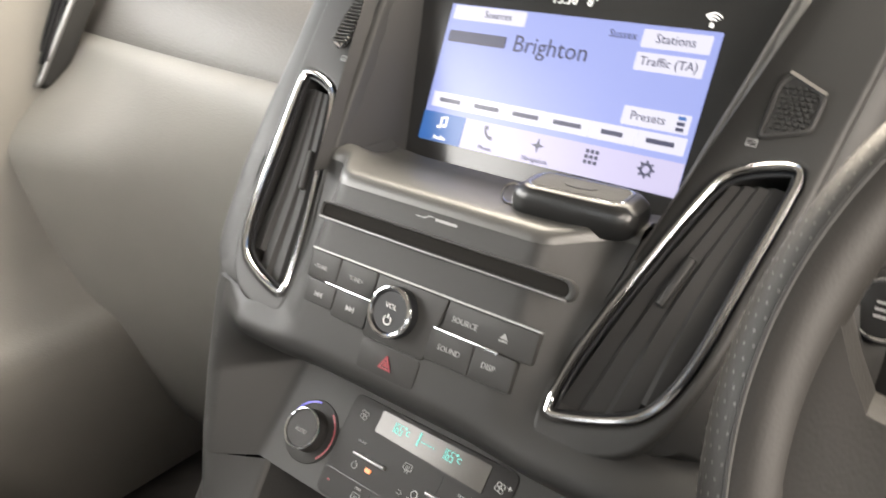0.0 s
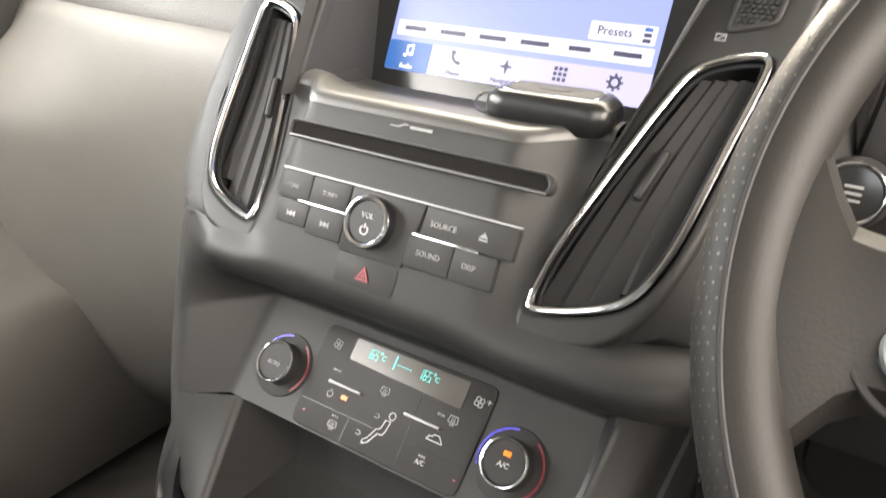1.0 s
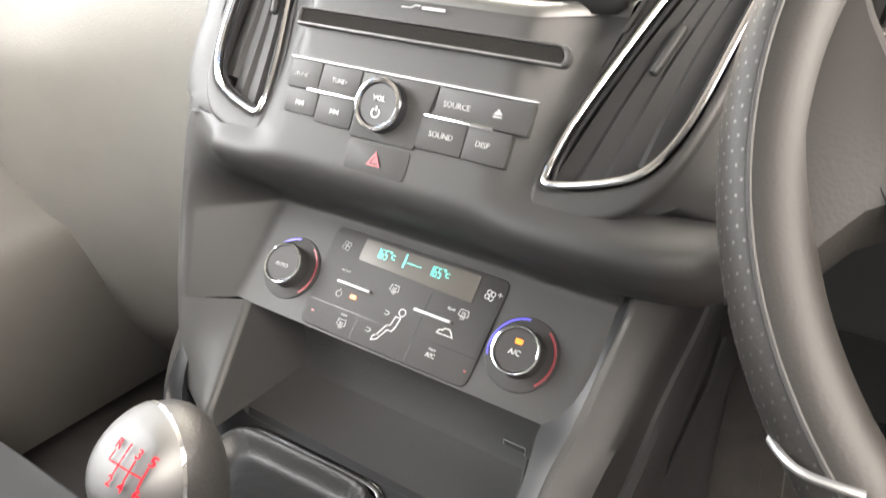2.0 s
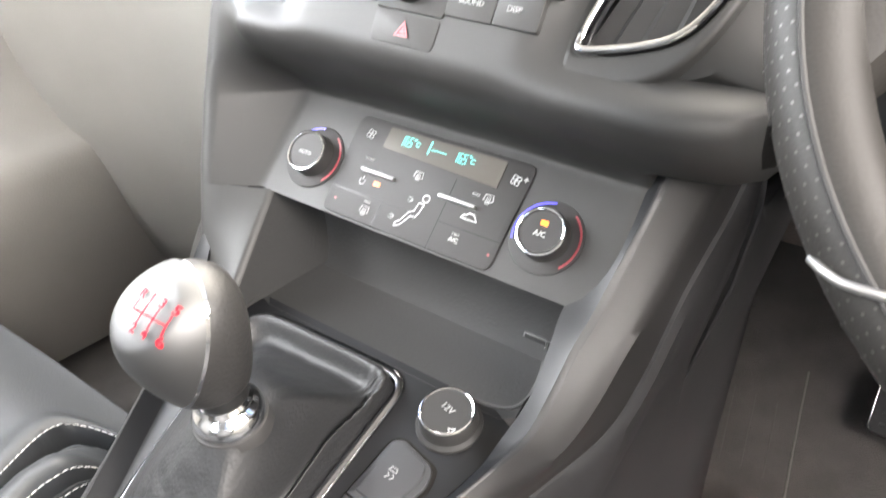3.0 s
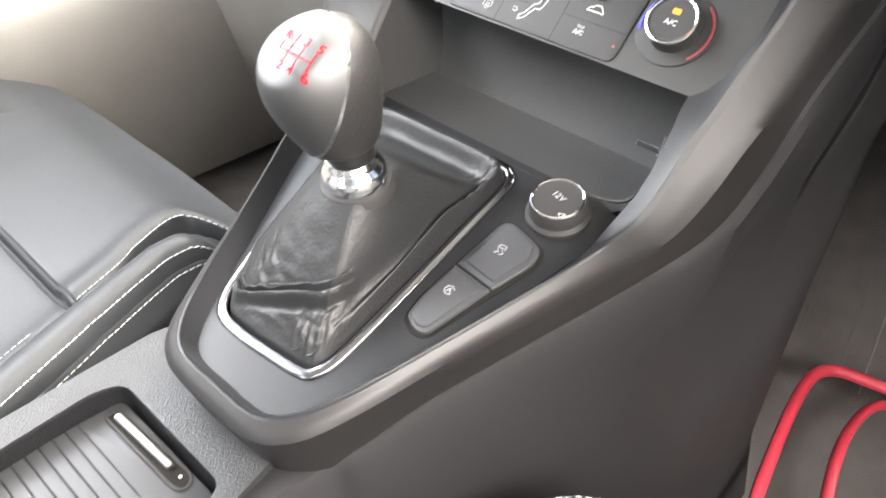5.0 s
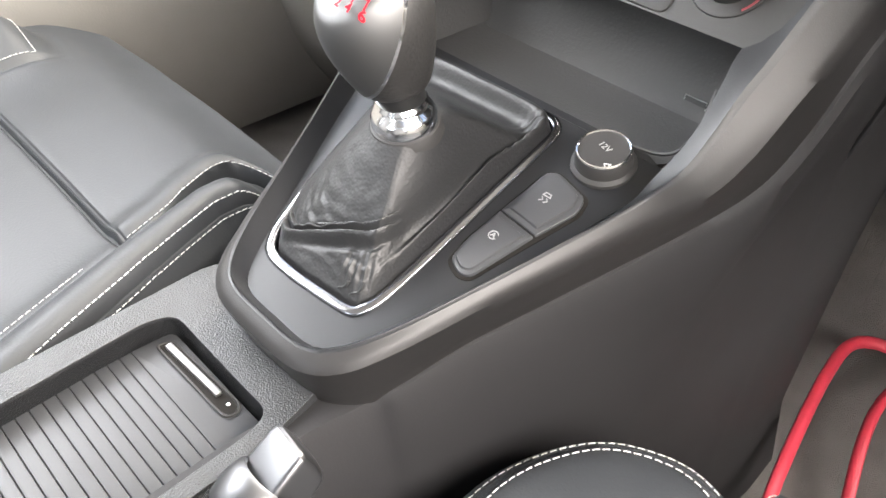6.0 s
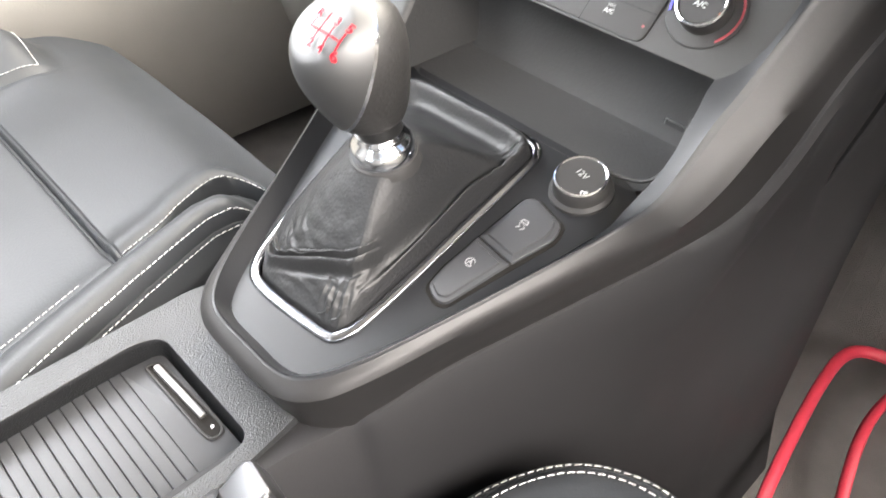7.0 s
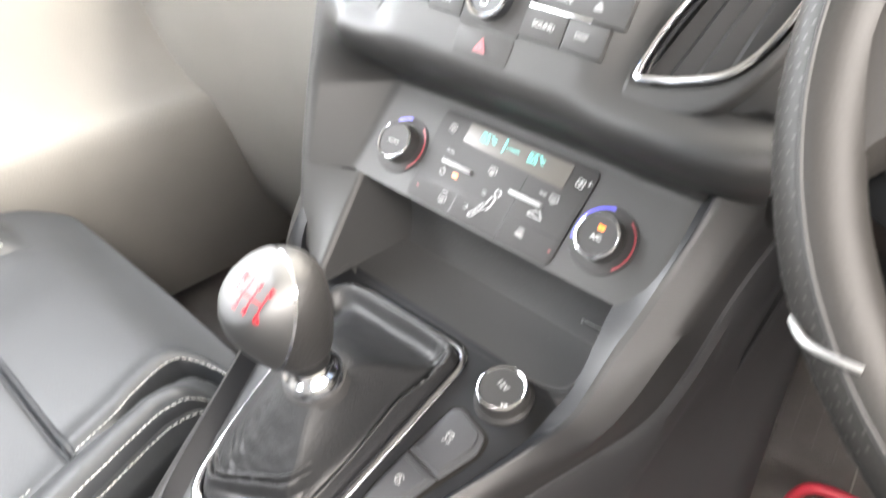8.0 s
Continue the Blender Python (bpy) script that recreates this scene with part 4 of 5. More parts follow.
    out = [(-x, y) for x, y in reversed(hl[1:])] + h + [(0.0955, 0.160), (0.0955, 0.170), (-0.1125, 0.170), (-0.1125, 0.160)]
    inner, ring = frame_outline(0.001), []
    for x, v in inner:
        d = Vector((x + 0.022, v - 0.07)).normalized()
        best = 9.0
        for (ax, ay), (bx, by) in zip(out, out[1:] + out[:1]):
            ex, ey = bx - ax, by - ay
            den = d.x * ey - d.y * ex
            if abs(den) > 1e-9:
                k = ((ax + 0.022) * ey - (ay - 0.07) * ex) / den
                u = ((ax + 0.022) * d.y - (ay - 0.07) * d.x) / den
                if k > 0 and -1e-6 <= u <= 1 + 1e-6:
                    best = min(best, k)
        ring.append((-0.022 + d.x * best, 0.07 + d.y * best))
    part("upper_panel", loft([[(x, v, -0.004) for x, v in inner], [(x, v, 0.0) for x, v in inner], [(x, v, 0.0) for x, v in ring], [(x, v, -0.004) for x, v in ring]], close_u=True), PLASTIC, c, at=CONSOLE)
    # storage pocket under the climate panel
    rows = []
    for y, z, w in ((0.128, 0.489, 0.098), (0.140, 0.487, 0.1005), (0.155, 0.486, 0.1015), (0.172, 0.486, 0.101), (0.183, 0.490, 0.100), (0.188, 0.500, 0.099), (0.192, 0.530, 0.098), (0.194, 0.56, 0.098)):
        top = max(z + 0.022, min(0.558, 0.517 + (y - 0.119)))
        rows.append([(-w, y, top), (-w, y, z + 0.02), (-w * 0.96, y, z + 0.006), (-w * 0.86, y, z), (0, y, z), (w * 0.86, y, z), (w * 0.96, y, z + 0.006), (w, y, z + 0.02), (w + 0.002, y, z + 0.024), (w + 0.012, y + 0.002, max(z + 0.026, top))])
    part("pocket", loft(rows), RUBBER, c, "matt black lining of the pocket")
    part("pocket_lip", tube([tuple(q) for q in curve_pts([(0.052, 0.129, 0.4925), (0.078, 0.130, 0.4935), (0.092, 0.134, 0.498), (0.097, 0.142, 0.511), (0.096, 0.152, 0.53)], 6)], 0.0012, False, 6), GREY, c)
    usb = part("usb_socket", box(0.0723, 0.1915, 0.4982, 0.0145, 0.009, 0.0066, 0.0008), RUBBER, c, "small socket with a thin bright frame")
    for edge in ([(0.0652, 0.1868, 0.4985), (0.0652, 0.1868, 0.5016), (0.0794, 0.1868, 0.5016), (0.0794, 0.1868, 0.4998)], [(0.0794, 0.1866, 0.4978), (0.0794, 0.1866, 0.4962)]):
        part("usb_frame", tube(edge, 0.0004, False, 4), SATIN, usb)
    # tunnel sides down to the floor
    for side, L in ((-1, [tuple(q) for q in wider(DL)]), (1, D)):
        run = [Vector(q) for q in curve_pts([tuple(q) for q in ([(0.045, -0.45, 0.408), (0.045, -0.25, 0.408), (0.043, -0.10, 0.406)] if side > 0 else [(0.082, -0.45, 0.40), (0.080, -0.25, 0.40), (0.070, -0.10, 0.398)]) + L[2:] + [(L[-1][0] + 0.006, 0.26, 0.585), (L[-1][0] + 0.01, 0.36, 0.61)]], 6)]
        rows = []
        for dx, k in ((-0.018 if side > 0 else -0.004, 0.006), (-0.003, 0.0), (0.002, 0.004), (0.005, 0.02), (0.010, 0.12), (0.016, 0.25), (0.022, 0.5), (0.034, 0.85), (0.06, 1.0)):
            w = smooth01(k / 0.3)
            rows.append([(side * ((q.x + dx) * (1 - w) + w * (0.078 + 0.7 * dx + 0.22 * max(-0.1, min(q.y, 0.30)))), q.y, q.z + (0.08 - q.z) * k + 0.003 * (1 - min(1, k * 12))) for q in run])
        part("tunnel_side", loft(rows), TUNNEL, c)
    return c


FRAME = [(0.0300, 0.0030), (0.0245, -0.0025), (0.004, -0.0050), (-0.018, -0.0065), (-0.036, -0.0050), (-0.0450, 0.0040), (-0.0500, 0.0160), (-0.0600, 0.0480), (-0.0720, 0.0950), (-0.0825, 0.1370), (-0.0822, 0.1480), (-0.0755, 0.1560),
         (-0.0640, 0.1590), (-0.0300, 0.1600), (0.0050, 0.1610), (0.0200, 0.1600), (0.0270, 0.1535), (0.0285, 0.1400), (0.0300, 0.1000), (0.0320, 0.0500), (0.0325, 0.0150)]


def frame_outline(grow, fine=4):
    pts = [(q.x, q.y) for q in curve_pts([(x, v, 0) for x, v in FRAME], fine, True)]
    n, out = len(pts), []
    for i, q in enumerate(pts):
        t = Vector(pts[(i + 1) % n]) - Vector(pts[i - 1])
        t.normalize()
        out.append((q[0] - t.y * grow, q[1] + t.x * grow))
    return out


console()


def gear_lever():
    g = thing("gear_lever", "gear lever with a satin metal knob and black leather gaiter", "gear lever")
    # chrome surround
    section = [(0.0036, -0.002), (0.0036, 0.0002), (0.0034, 0.0010), (0.0028, 0.0016), (0.0012, 0.0021), (-0.0010, 0.0021), (-0.0018, 0.0017), (-0.0023, 0.0009), (-0.0024, -0.006)]
    rows = [[tuple(kp(x, v, h)) for x, v in frame_outline(g0)] for g0, h in section]
    part("chrome_surround", loft(rows, close_u=True), STEEL, g, "polished trapezoid frame")
    # gaiter: from the surround up to the collar, in folds
    base = frame_outline(-0.0022, 14)
    n = len(base)
    collar = Vector((-0.006, 0.0315, 0.512))
    axis = Vector((0.0, -0.20, 0.98)).normalized()
    side = Vector((1, 0, 0))
    back = axis.cross(side).normalized()
    out = (kp(0, 0, 1) - kp(0, 0, 0)).normalized()
    rows = []
    levels = 96

    def bump(t, c, w):
        return math.exp(-((t - c) / w) ** 2)
    for k in range(levels + 1):
        t = (k / levels) ** 1.15
        row = []
        for x, v in base:
            ang = math.atan2(v - 0.066, (x + 0.018) * 1.25)
            p = kp(x, v, -0.004).lerp(collar + side * math.cos(ang) * 0.0175 + back * math.sin(ang) * 0.0175, t)
            far, near = smooth01((v - 0.105) / 0.045), smooth01((0.030 - v) / 0.034)
            right, left = smooth01((x - 0.004) / 0.020) * (1 - 0.85 * far) * (1 - 0.55 * near), smooth01((-0.026 - x) / 0.024) * (1 - far) * (1 - near)
            wob = noise.noise(Vector((x * 24, v * 24, t * 3)))
            # height over the panel in each direction: a roll of slack hide along the frame, then the rise to the collar
            rise = smooth01(t / 0.045)
            f_far = 0.0165 * rise * bump(t, 0.06, 0.12) + 0.048 * (0.7 * smooth01((t - 0.15) / 0.85) + 0.3 * t - t)
            f_right = (0.0050 + 0.0100 * smooth01(v / 0.14)) * bump(t, 0.15, 0.11) - 0.0045 * bump(t, 0.44, 0.15)
            f_left = 0.0120 * rise * (1 - t) + 0.0015 * math.sin(math.pi * t)
            fold = 0.52 * math.sqrt(max(0.0, min(1.0, (x + 0.047) / 0.078))) + 0.02 * wob
            q = t - fold
            f_near = 0.0045 * rise * (1 - smooth01(q / 0.08)) + 0.0030 * bump(q, -0.055, 0.035) - 0.0040 * bump(q, -0.005, 0.017) + 0.0016 * bump(q, 0.03, 0.018) - 0.0014 * bump(q, 0.058, 0.012)
            f_near -= 0.0026 * bump(q, -0.12, 0.028) * smooth01((x + 0.035) / 0.03)
            total = far + right + near + left + 0.08
            lift = (far * f_far + right * f_right + near * f_near + left * f_left) / total * min(1.0, total)
            # gathers where the hide turns the corners
            corner = bump(ang, 0.92, 0.22) + 0.9 * bump(ang, -0.98, 0.16)
            lift += corner * 0.0010 * math.sin(ang * 88 + 9 * t) * bump(t, 0.18, 0.12)
            lift += 0.0011 * near * noise.noise(Vector((x * 120, v * 120 + 9, t * 20))) * math.sin(math.pi * min(1.0, t / 0.6))
            lift += 0.0006 * noise.noise(Vector((x * 70, v * 70, t * 11 + 3))) * math.sin(math.pi * t) * (0.5 + near)
            row.append(tuple(p + out * lift))
        rows.append(row)
    part("gaiter", loft(rows, close_u=True), GAITER_HIDE, g, "creased black leather gaiter")
    # twin seams across the slack fold at the back and down the corner gathers, each a soft ridge along the hide
    turn = [math.atan2(v - 0.066, (x + 0.018) * 1.25) for x, v in base]

    def ridge(cells, r):
        run = curve_pts([rows[k][i] for k, i in cells], 3)
        part("gaiter_seam", tube([tuple(q - out * r * 0.3) for q in run], lambda u: r * (0.25 + math.sin(math.pi * u)), False, 7), GAITER_HIDE, g)

    def nearest(a):
        return min(range(n), key=lambda i: abs(turn[i] - a))
    for a0, k0, k1 in ((0.90, 12, 30), (1.02, 9, 34), (-0.95, 8, 20), (-1.07, 7, 22)):
        ridge([(k, nearest(a0 + 0.10 * math.sin((k - k0) / (k1 - k0) * 2.4))) for k in range(k0, k1 + 1, 2)], 0.0007)
    # twin seams along the fold in front
    fore = sorted((i for i in range(n) if base[i][1] < 0.012 and -0.043 < base[i][0] < 0.016), key=lambda i: base[i][0])[::3]
    for d in (0.022, 0.052):
        ridge([(round(levels * (0.52 * math.sqrt((base[i][0] + 0.047) / 0.078) + d) ** (1 / 1.15)), i) for i in fore], 0.0006)
    m = Matrix.Translation(collar) @ Matrix((side, back, axis)).transposed().to_4x4()
    part("chrome_collar", revolve([(0.0165, -0.004), (0.0172, 0.0), (0.0170, 0.005), (0.0150, 0.0085), (0.0125, 0.0100), (0.0120, 0.0110), (0.0135, 0.0130), (0.0122, 0.0150), (0.010, 0.0155)], 40), CHROME, g, "bright chrome collar", at=m)
    part("collar_base", revolve([(0.0195, -0.010), (0.0200, -0.004), (0.0180, 0.0), (0.0160, 0.001)], 36), DARK, g, at=m)
    # knob: a pear of ovals, longer towards the driver, with a flattened slanting face
    km = Matrix.Translation((-0.0062, 0.0290, 0.5270)) @ Matrix.Rotation(radians(11), 4, "X") @ Matrix.Rotation(radians(-7), 4, "Y")
    prof = [(0.0055, 0.0112, 0.0112, 0.0112), (0.0062, 0.0145, 0.0152, 0.0140), (0.0095, 0.0170, 0.0183, 0.0164), (0.016, 0.0195, 0.0218, 0.0190), (0.025, 0.0222, 0.0258, 0.0215), (0.035, 0.0243, 0.0290, 0.0236),
            (0.044, 0.0251, 0.0304, 0.0247), (0.052, 0.0244, 0.0294, 0.0244), (0.059, 0.0218, 0.0258, 0.0222), (0.0645, 0.0165, 0.0190, 0.0170), (0.0675, 0.0090, 0.0100, 0.0095), (0.0684, 0.0004, 0.0004, 0.0004)]
    wide, rear_r, fore_r = (curve_pts([(q[i], q[0], 0) for q in prof], 5) for i in (1, 2, 3))
    seg = 80
    mid = Vector((0, -0.0035, 0.040))
    aim = (km.to_3x3().inverted() @ Vector((0, -0.643, 0.766))).normalized()
    mark = km.inverted() @ Vector((-0.0035, 0.0015, 0.5850))
    flat_at = (mark - mid).dot(aim)

    def knob_bm(grow):
        rows = []
        for q, qr, qf in zip(wide, rear_r, fore_r):
            row = []
            for j in range(seg):
                a = 2 * math.pi * j / seg
                c = math.cos(a)
                p = Vector((math.sin(a) * q.x, -c * (qr.x if c > 0 else qf.x), q.y))
                k = (p - mid).dot(aim)
                soft = flat_at - 0.0015
                if k > soft:                    # the flattened face of the cap
                    p -= aim * (k - soft) * 0.55
                row.append(mid + (p - mid) * grow)
            rows.append(row)
        bm = loft(rows, close_u=True, cap=True)
        bmesh.ops.recalc_face_normals(bm, faces=bm.faces)
        return bm

    def keep(bm, d0, d1):
        """The slice of a shape between two planes across the cap's axis; the planes tip down towards the neck."""
        nrm = Vector((-0.24, -0.86, 0.45)).normalized()
        for dd, inner in ((d0, True), (d1, False)):
            if dd is not None:
                bmesh.ops.bisect_plane(bm, geom=bm.verts[:] + bm.edges[:] + bm.faces[:], plane_co=mid + nrm * dd, plane_no=nrm, clear_inner=inner, clear_outer=not inner)
        return bm
    knob = part("knob", knob_bm(1.0), surface("dark_soft_knob", (0.012, 0.0115, 0.011), 0.5, grain=600, bump=0.3, kind="pebble"), g, "black leather-backed knob", at=km)
    cap_bm = keep(knob_bm(1.03), 0.0016, None)
    tree = BVHTree.FromBMesh(cap_bm)
    part("knob_cap", cap_bm, KNOB_METAL, knob, "satin aluminium cap", smooth=60)
    part("cap_edge", keep(knob_bm(1.024), -0.0002, 0.0018), CHROME, knob, "polished edge of the cap")
    # red shift pattern, laid on the cap
    row_dir = km.to_3x3().inverted() @ Vector((1, 0, 0))
    right = (row_dir - aim * aim.dot(row_dir)).normalized()
    up = aim.cross(right)

    def lay(bm, name):
        bmesh.ops.subdivide_edges(bm, edges=[e for e in bm.edges if e.calc_length() > 0.0012], cuts=3)
        for v in bm.verts:
            q = mark + right * v.co.x + up * v.co.y + aim * 0.05
            hit = tree.ray_cast(q, -aim)
            v.co = hit[0] + aim * (0.0011 + v.co.z) if hit[0] else q - aim * 0.05
        part(name, bm, RED_MARK, knob, smooth=0)
    for s, x, y in (("R", -0.0112, 0.0068), ("1", -0.0055, 0.0068), ("3", 0.0006, 0.0068), ("5", 0.0074, 0.0068), ("2", -0.0055, -0.0066), ("4", 0.0006, -0.0066), ("6", 0.0074, -0.0066)):
        lay(words(s, 0.0058, x, y, 0, 0.0001, 0.00008), "shift_digit")
    lay(join(line([(-0.0110, 0.0042), (-0.0110, 0.0)], 0.00055, 0, 0.0002), line([(-0.0110, 0.0), (0.0072, 0.0)], 0.00055, 0, 0.0002), *[line([(x, -0.0042), (x, 0.0042)], 0.00055, 0, 0.0002) for x in (-0.0053, 0.0008, 0.0072)]), "shift_pattern")
    part("neck", revolve([(0.0118, -0.012), (0.0122, 0.0), (0.0120, 0.008)], 32), KEY_BLACK, g, "glossy black neck", at=km)


gear_lever()


def power_socket():
    p = thing("power_socket", "round black power socket cap with a chrome ring", "power socket", CONSOLE @ Matrix.Translation((0.0640, 0.1495, 0.0)))
    part("barrel", revolve([(0.0180, -0.002), (0.0178, 0.002), (0.0158, 0.004), (0.0152, 0.0105), (0.0140, 0.0122), (0.0002, 0.0122)], 48), DARK, p)
    part("chrome_ring", tube([(0.0140 * math.cos(a), 0.0140 * math.sin(a), 0.0122) for a in np.linspace(0, 2 * math.pi, 48, endpoint=False)], 0.0009, True, 8), CHROME, p)
    part("lettering", words("12V", 0.0052, -0.0005, 0.0015, 0.0124, turn=-14), DIMPRINT, p, smooth=0)
    part("arrow_mark", join(line([(0.0065, -0.0085), (0.0098, -0.0070), (0.0088, -0.0105), (0.0065, -0.0085)], 0.0004, 0.0121, 0.0125)), PRINT, p, smooth=0)


power_socket()


def switch_pair():
    s = thing("console_switches", "pair of grey console switches in a tapered frame", "switch", CONSOLE)
    o = [(0.0425, 0.0500), (0.0535, 0.0455), (0.0600, 0.0480), (0.0765, 0.1130), (0.0735, 0.1245), (0.0500, 0.1305), (0.0435, 0.1270), (0.0405, 0.0650)]
    part("switch_frame", plate(round_poly([(0.0580 + (x - 0.0580) * 1.035, 0.0885 + (y - 0.0885) * 1.014) for x, y in o], 0.004, 4), -0.001, 0.0005, 0.0002), SHADE_BLACK, s, "black gap round the switches")
    cut = lambda x: 0.0905 - (x - 0.0425) * 0.10
    low = [(0.0437, 0.0512), (0.0535, 0.0470), (0.0592, 0.0493), (0.0675, cut(0.0675) - 0.0006), (0.0425, cut(0.0425) - 0.0006), (0.0417, 0.0655)]
    high = [(0.0427, cut(0.0427) + 0.0006), (0.0680, cut(0.068) + 0.0006), (0.0752, 0.1130), (0.0725, 0.1232), (0.0502, 0.1292), (0.0447, 0.1260)]
    for L, nm in ((low, "stop_start_switch"), (high, "traction_switch")):
        cx, cy = sum(q[0] for q in L) / len(L), sum(q[1] for q in L) / len(L)
        a = round_poly(L, [0.004, 0.004, 0.004, 0.0006, 0.0006, 0.004] if L is low else [0.0006, 0.0006, 0.004, 0.004, 0.004, 0.004], 4)
        shrink = lambda k: [(cx + (x - cx) * (1 - k / 0.013), cy + (y - cy) * (1 - k / 0.02)) for x, y in a]
        rows = [[(x, y, -0.001) for x, y in a], [(x, y, 0.0020) for x, y in a], [(x, y, 0.0025) for x, y in shrink(0.0004)], [(x, y, 0.0030) for x, y in shrink(0.0026)], [(x, y, 0.0042) for x, y in shrink(0.0031)], [(x, y, 0.0044) for x, y in shrink(0.0037)]]
        part(nm, loft(rows, close_u=True, cap=True), SWITCH, s)
    part("stop_start_symbol", join(arc(0.0522, 0.0745, 0.0026, 30, 330, 0.0005, 0.0043, 0.0047), words("A", 0.0042, 0.0522, 0.0745, 0.0046)), DIMPRINT, s, smooth=0)
    part("traction_symbol", join(line([(0.0545, 0.1108), (0.0552, 0.1128), (0.0584, 0.1128), (0.0592, 0.1108), (0.0545, 0.1108)], 0.0005, 0.0043, 0.0047), line([(0.0550, 0.1095), (0.0565, 0.1080), (0.0550, 0.1065)], 0.0005, 0.0043, 0.0047), line([(0.0580, 0.1095), (0.0595, 0.1080), (0.0580, 0.1065)], 0.0005, 0.0043, 0.0047)), DIMPRINT, s, smooth=0)


switch_pair()


# ---- storage tray behind the lever ----
def tray():
    t = thing("storage_tray", "grained black console tray with a ribbed sliding lid", "console tray", TRAY)
    outer = [(0.032, -0.058), (0.0410, -0.100), (0.043, -0.20), (0.043, -0.55), (-0.083, -0.55), (-0.081, -0.20), (-0.083, -0.05), (-0.070, -0.03), (0.022, -0.036)]
    inner = [(0.0265, -0.0865), (0.0305, -0.100), (0.0330, -0.20), (0.034, -0.50), (-0.060, -0.50), (-0.062, -0.20), (-0.066, -0.100), (-0.060, -0.086)]
    ro, ri = round_poly(outer, [0.02, 0.02, 0.02, 0.02, 0.02, 0.02, 0.02, 0.02, 0.02], 5), round_poly(inner, 0.009, 5)
    part("surround", plate(ro, -0.02, 0.014, 0.0055, holes=[ri], seg=4), GRAINED, t)
    part("well", loft([[(x, y, h) for x, y in ri] for h in (0.012, -0.006)], close_u=True), GRAINED, t)
    part("body", box(-0.02, -0.33, -0.17, 0.12, 0.52, 0.30, 0.01), GRAINED, t)
    lid = part("sliding_lid", plate(round_poly([(0.0295, -0.0885), (0.0305, -0.1125), (-0.0645, -0.1125), (-0.0625, -0.0885)], [0.006, 0.0005, 0.0005, 0.006], 4), -0.004, 0.0005, 0.0005), SWITCH, t, "smooth grey lid end")
    # finger pull
    o = round_poly([(-0.0585, -0.1010), (-0.0560, -0.0925), (0.0035, -0.0895), (0.0085, -0.0930), (0.0070, -0.0990), (0.0, -0.1000)], 0.003, 4)
    # raised black plate that paints the shade of a deep finger recess
    part("finger_shade", plate(o, 0.0, 0.0014, 0.0006), SHADE_BLACK, lid)
    part("finger_rim", tube([(x, y, 0.0012) for x, y in o], 0.0009, True, 6), DARK, lid)
    bmh = box(-0.0298, -0.0955, 0.0030, 0.0470, 0.0040, 0.0034, 0.0011, 3)
    bmesh.ops.rotate(bmh, cent=(-0.0298, -0.0955, 0.003), matrix=Matrix.Rotation(radians(2.5), 3, "Z"), verts=bmh.verts)
    part("finger_pull", bmh, SATIN, lid, "bright silver pull bar")
    part("pin", revolve([(0.0009, 0.0014), (0.0009, 0.0022), (0.0002, 0.0024)], 10), PRINT, lid, at=Matrix.Translation((0.0012, -0.0940, 0)))
    slat = plate([(-0.065, -0.00322), (0.0335, -0.00322), (0.0335, 0.00322), (-0.065, 0.00322)], -0.004, 0.0, 0.0004)
    me = finish("slat", slat, SWITCH)
    for i in range(56):
        s = new("slat", me)
        s.parent = t
        s.location = (0, -0.1160 - i * 0.00685, 0)


tray()


def handbrake():
    h = thing("handbrake", "handbrake lever with a leather grip and satin metal button", "handbrake")
    a, b = Vector((0.0945, -0.1300, 0.4665)), Vector((0.0915, -0.31, 0.335))
    d = (a - b).normalized()
    s = Vector((1, 0, 0))
    u = d.cross(s) * -1
    m = Matrix((s, u, d)).transposed().to_4x4()
    hm = Matrix.Translation(a) @ m
    part("grip", revolve([(0.0150, -0.2), (0.0155, -0.05), (0.0163, -0.016), (0.0158, -0.006), (0.0130, -0.004)], 36), LEATHER, h, "black grained leather grip", at=hm)
    part("grip_lacing", join(*[tube([tuple(Vector((0.0166 * math.cos(q), 0.0166 * math.sin(q), -0.016))), tuple(Vector((0.0168 * math.cos(q + 0.12), 0.0168 * math.sin(q + 0.12), -0.0065)))], 0.0009, False, 6) for q in np.linspace(0, 6.2832, 26, endpoint=False)]), LEATHER, h, at=hm)
    part("metal_collar", revolve([(0.0158, -0.008), (0.0170, -0.006), (0.0174, -0.002), (0.0169, 0.004), (0.0154, 0.0085), (0.0138, 0.0100), (0.0126, 0.0094), (0.0120, 0.007), (0.0002, 0.007)], 44), BRIGHT_METAL, h, "satin metal collar", at=hm)

    def ring(hw, hd, z, tip=0.0):
        return [(x, y, z + tip * y) for x, y in round_poly([(-hw, -hd), (hw, -hd), (hw, hd), (-hw, hd)], 0.0026, 5)]
    btn = loft([ring(0.0116, 0.0088, 0.004), ring(0.0116, 0.0088, 0.010), ring(0.0112, 0.0084, 0.0205, 0.22), ring(0.0106, 0.0078, 0.0228, 0.24), ring(0.0094, 0.0066, 0.0242, 0.25), ring(0.0070, 0.0044, 0.0250, 0.25)], close_u=True, cap=True)
    part("release_button", btn, BRIGHT_METAL, h, "satin metal release button", smooth=28, at=hm @ Matrix.Rotation(radians(15), 4, "Z"))
    part("gaiter_slot", box(0.085, -0.32, 0.37, 0.05, 0.16, 0.03, 0.01), DARK, h)


handbrake()


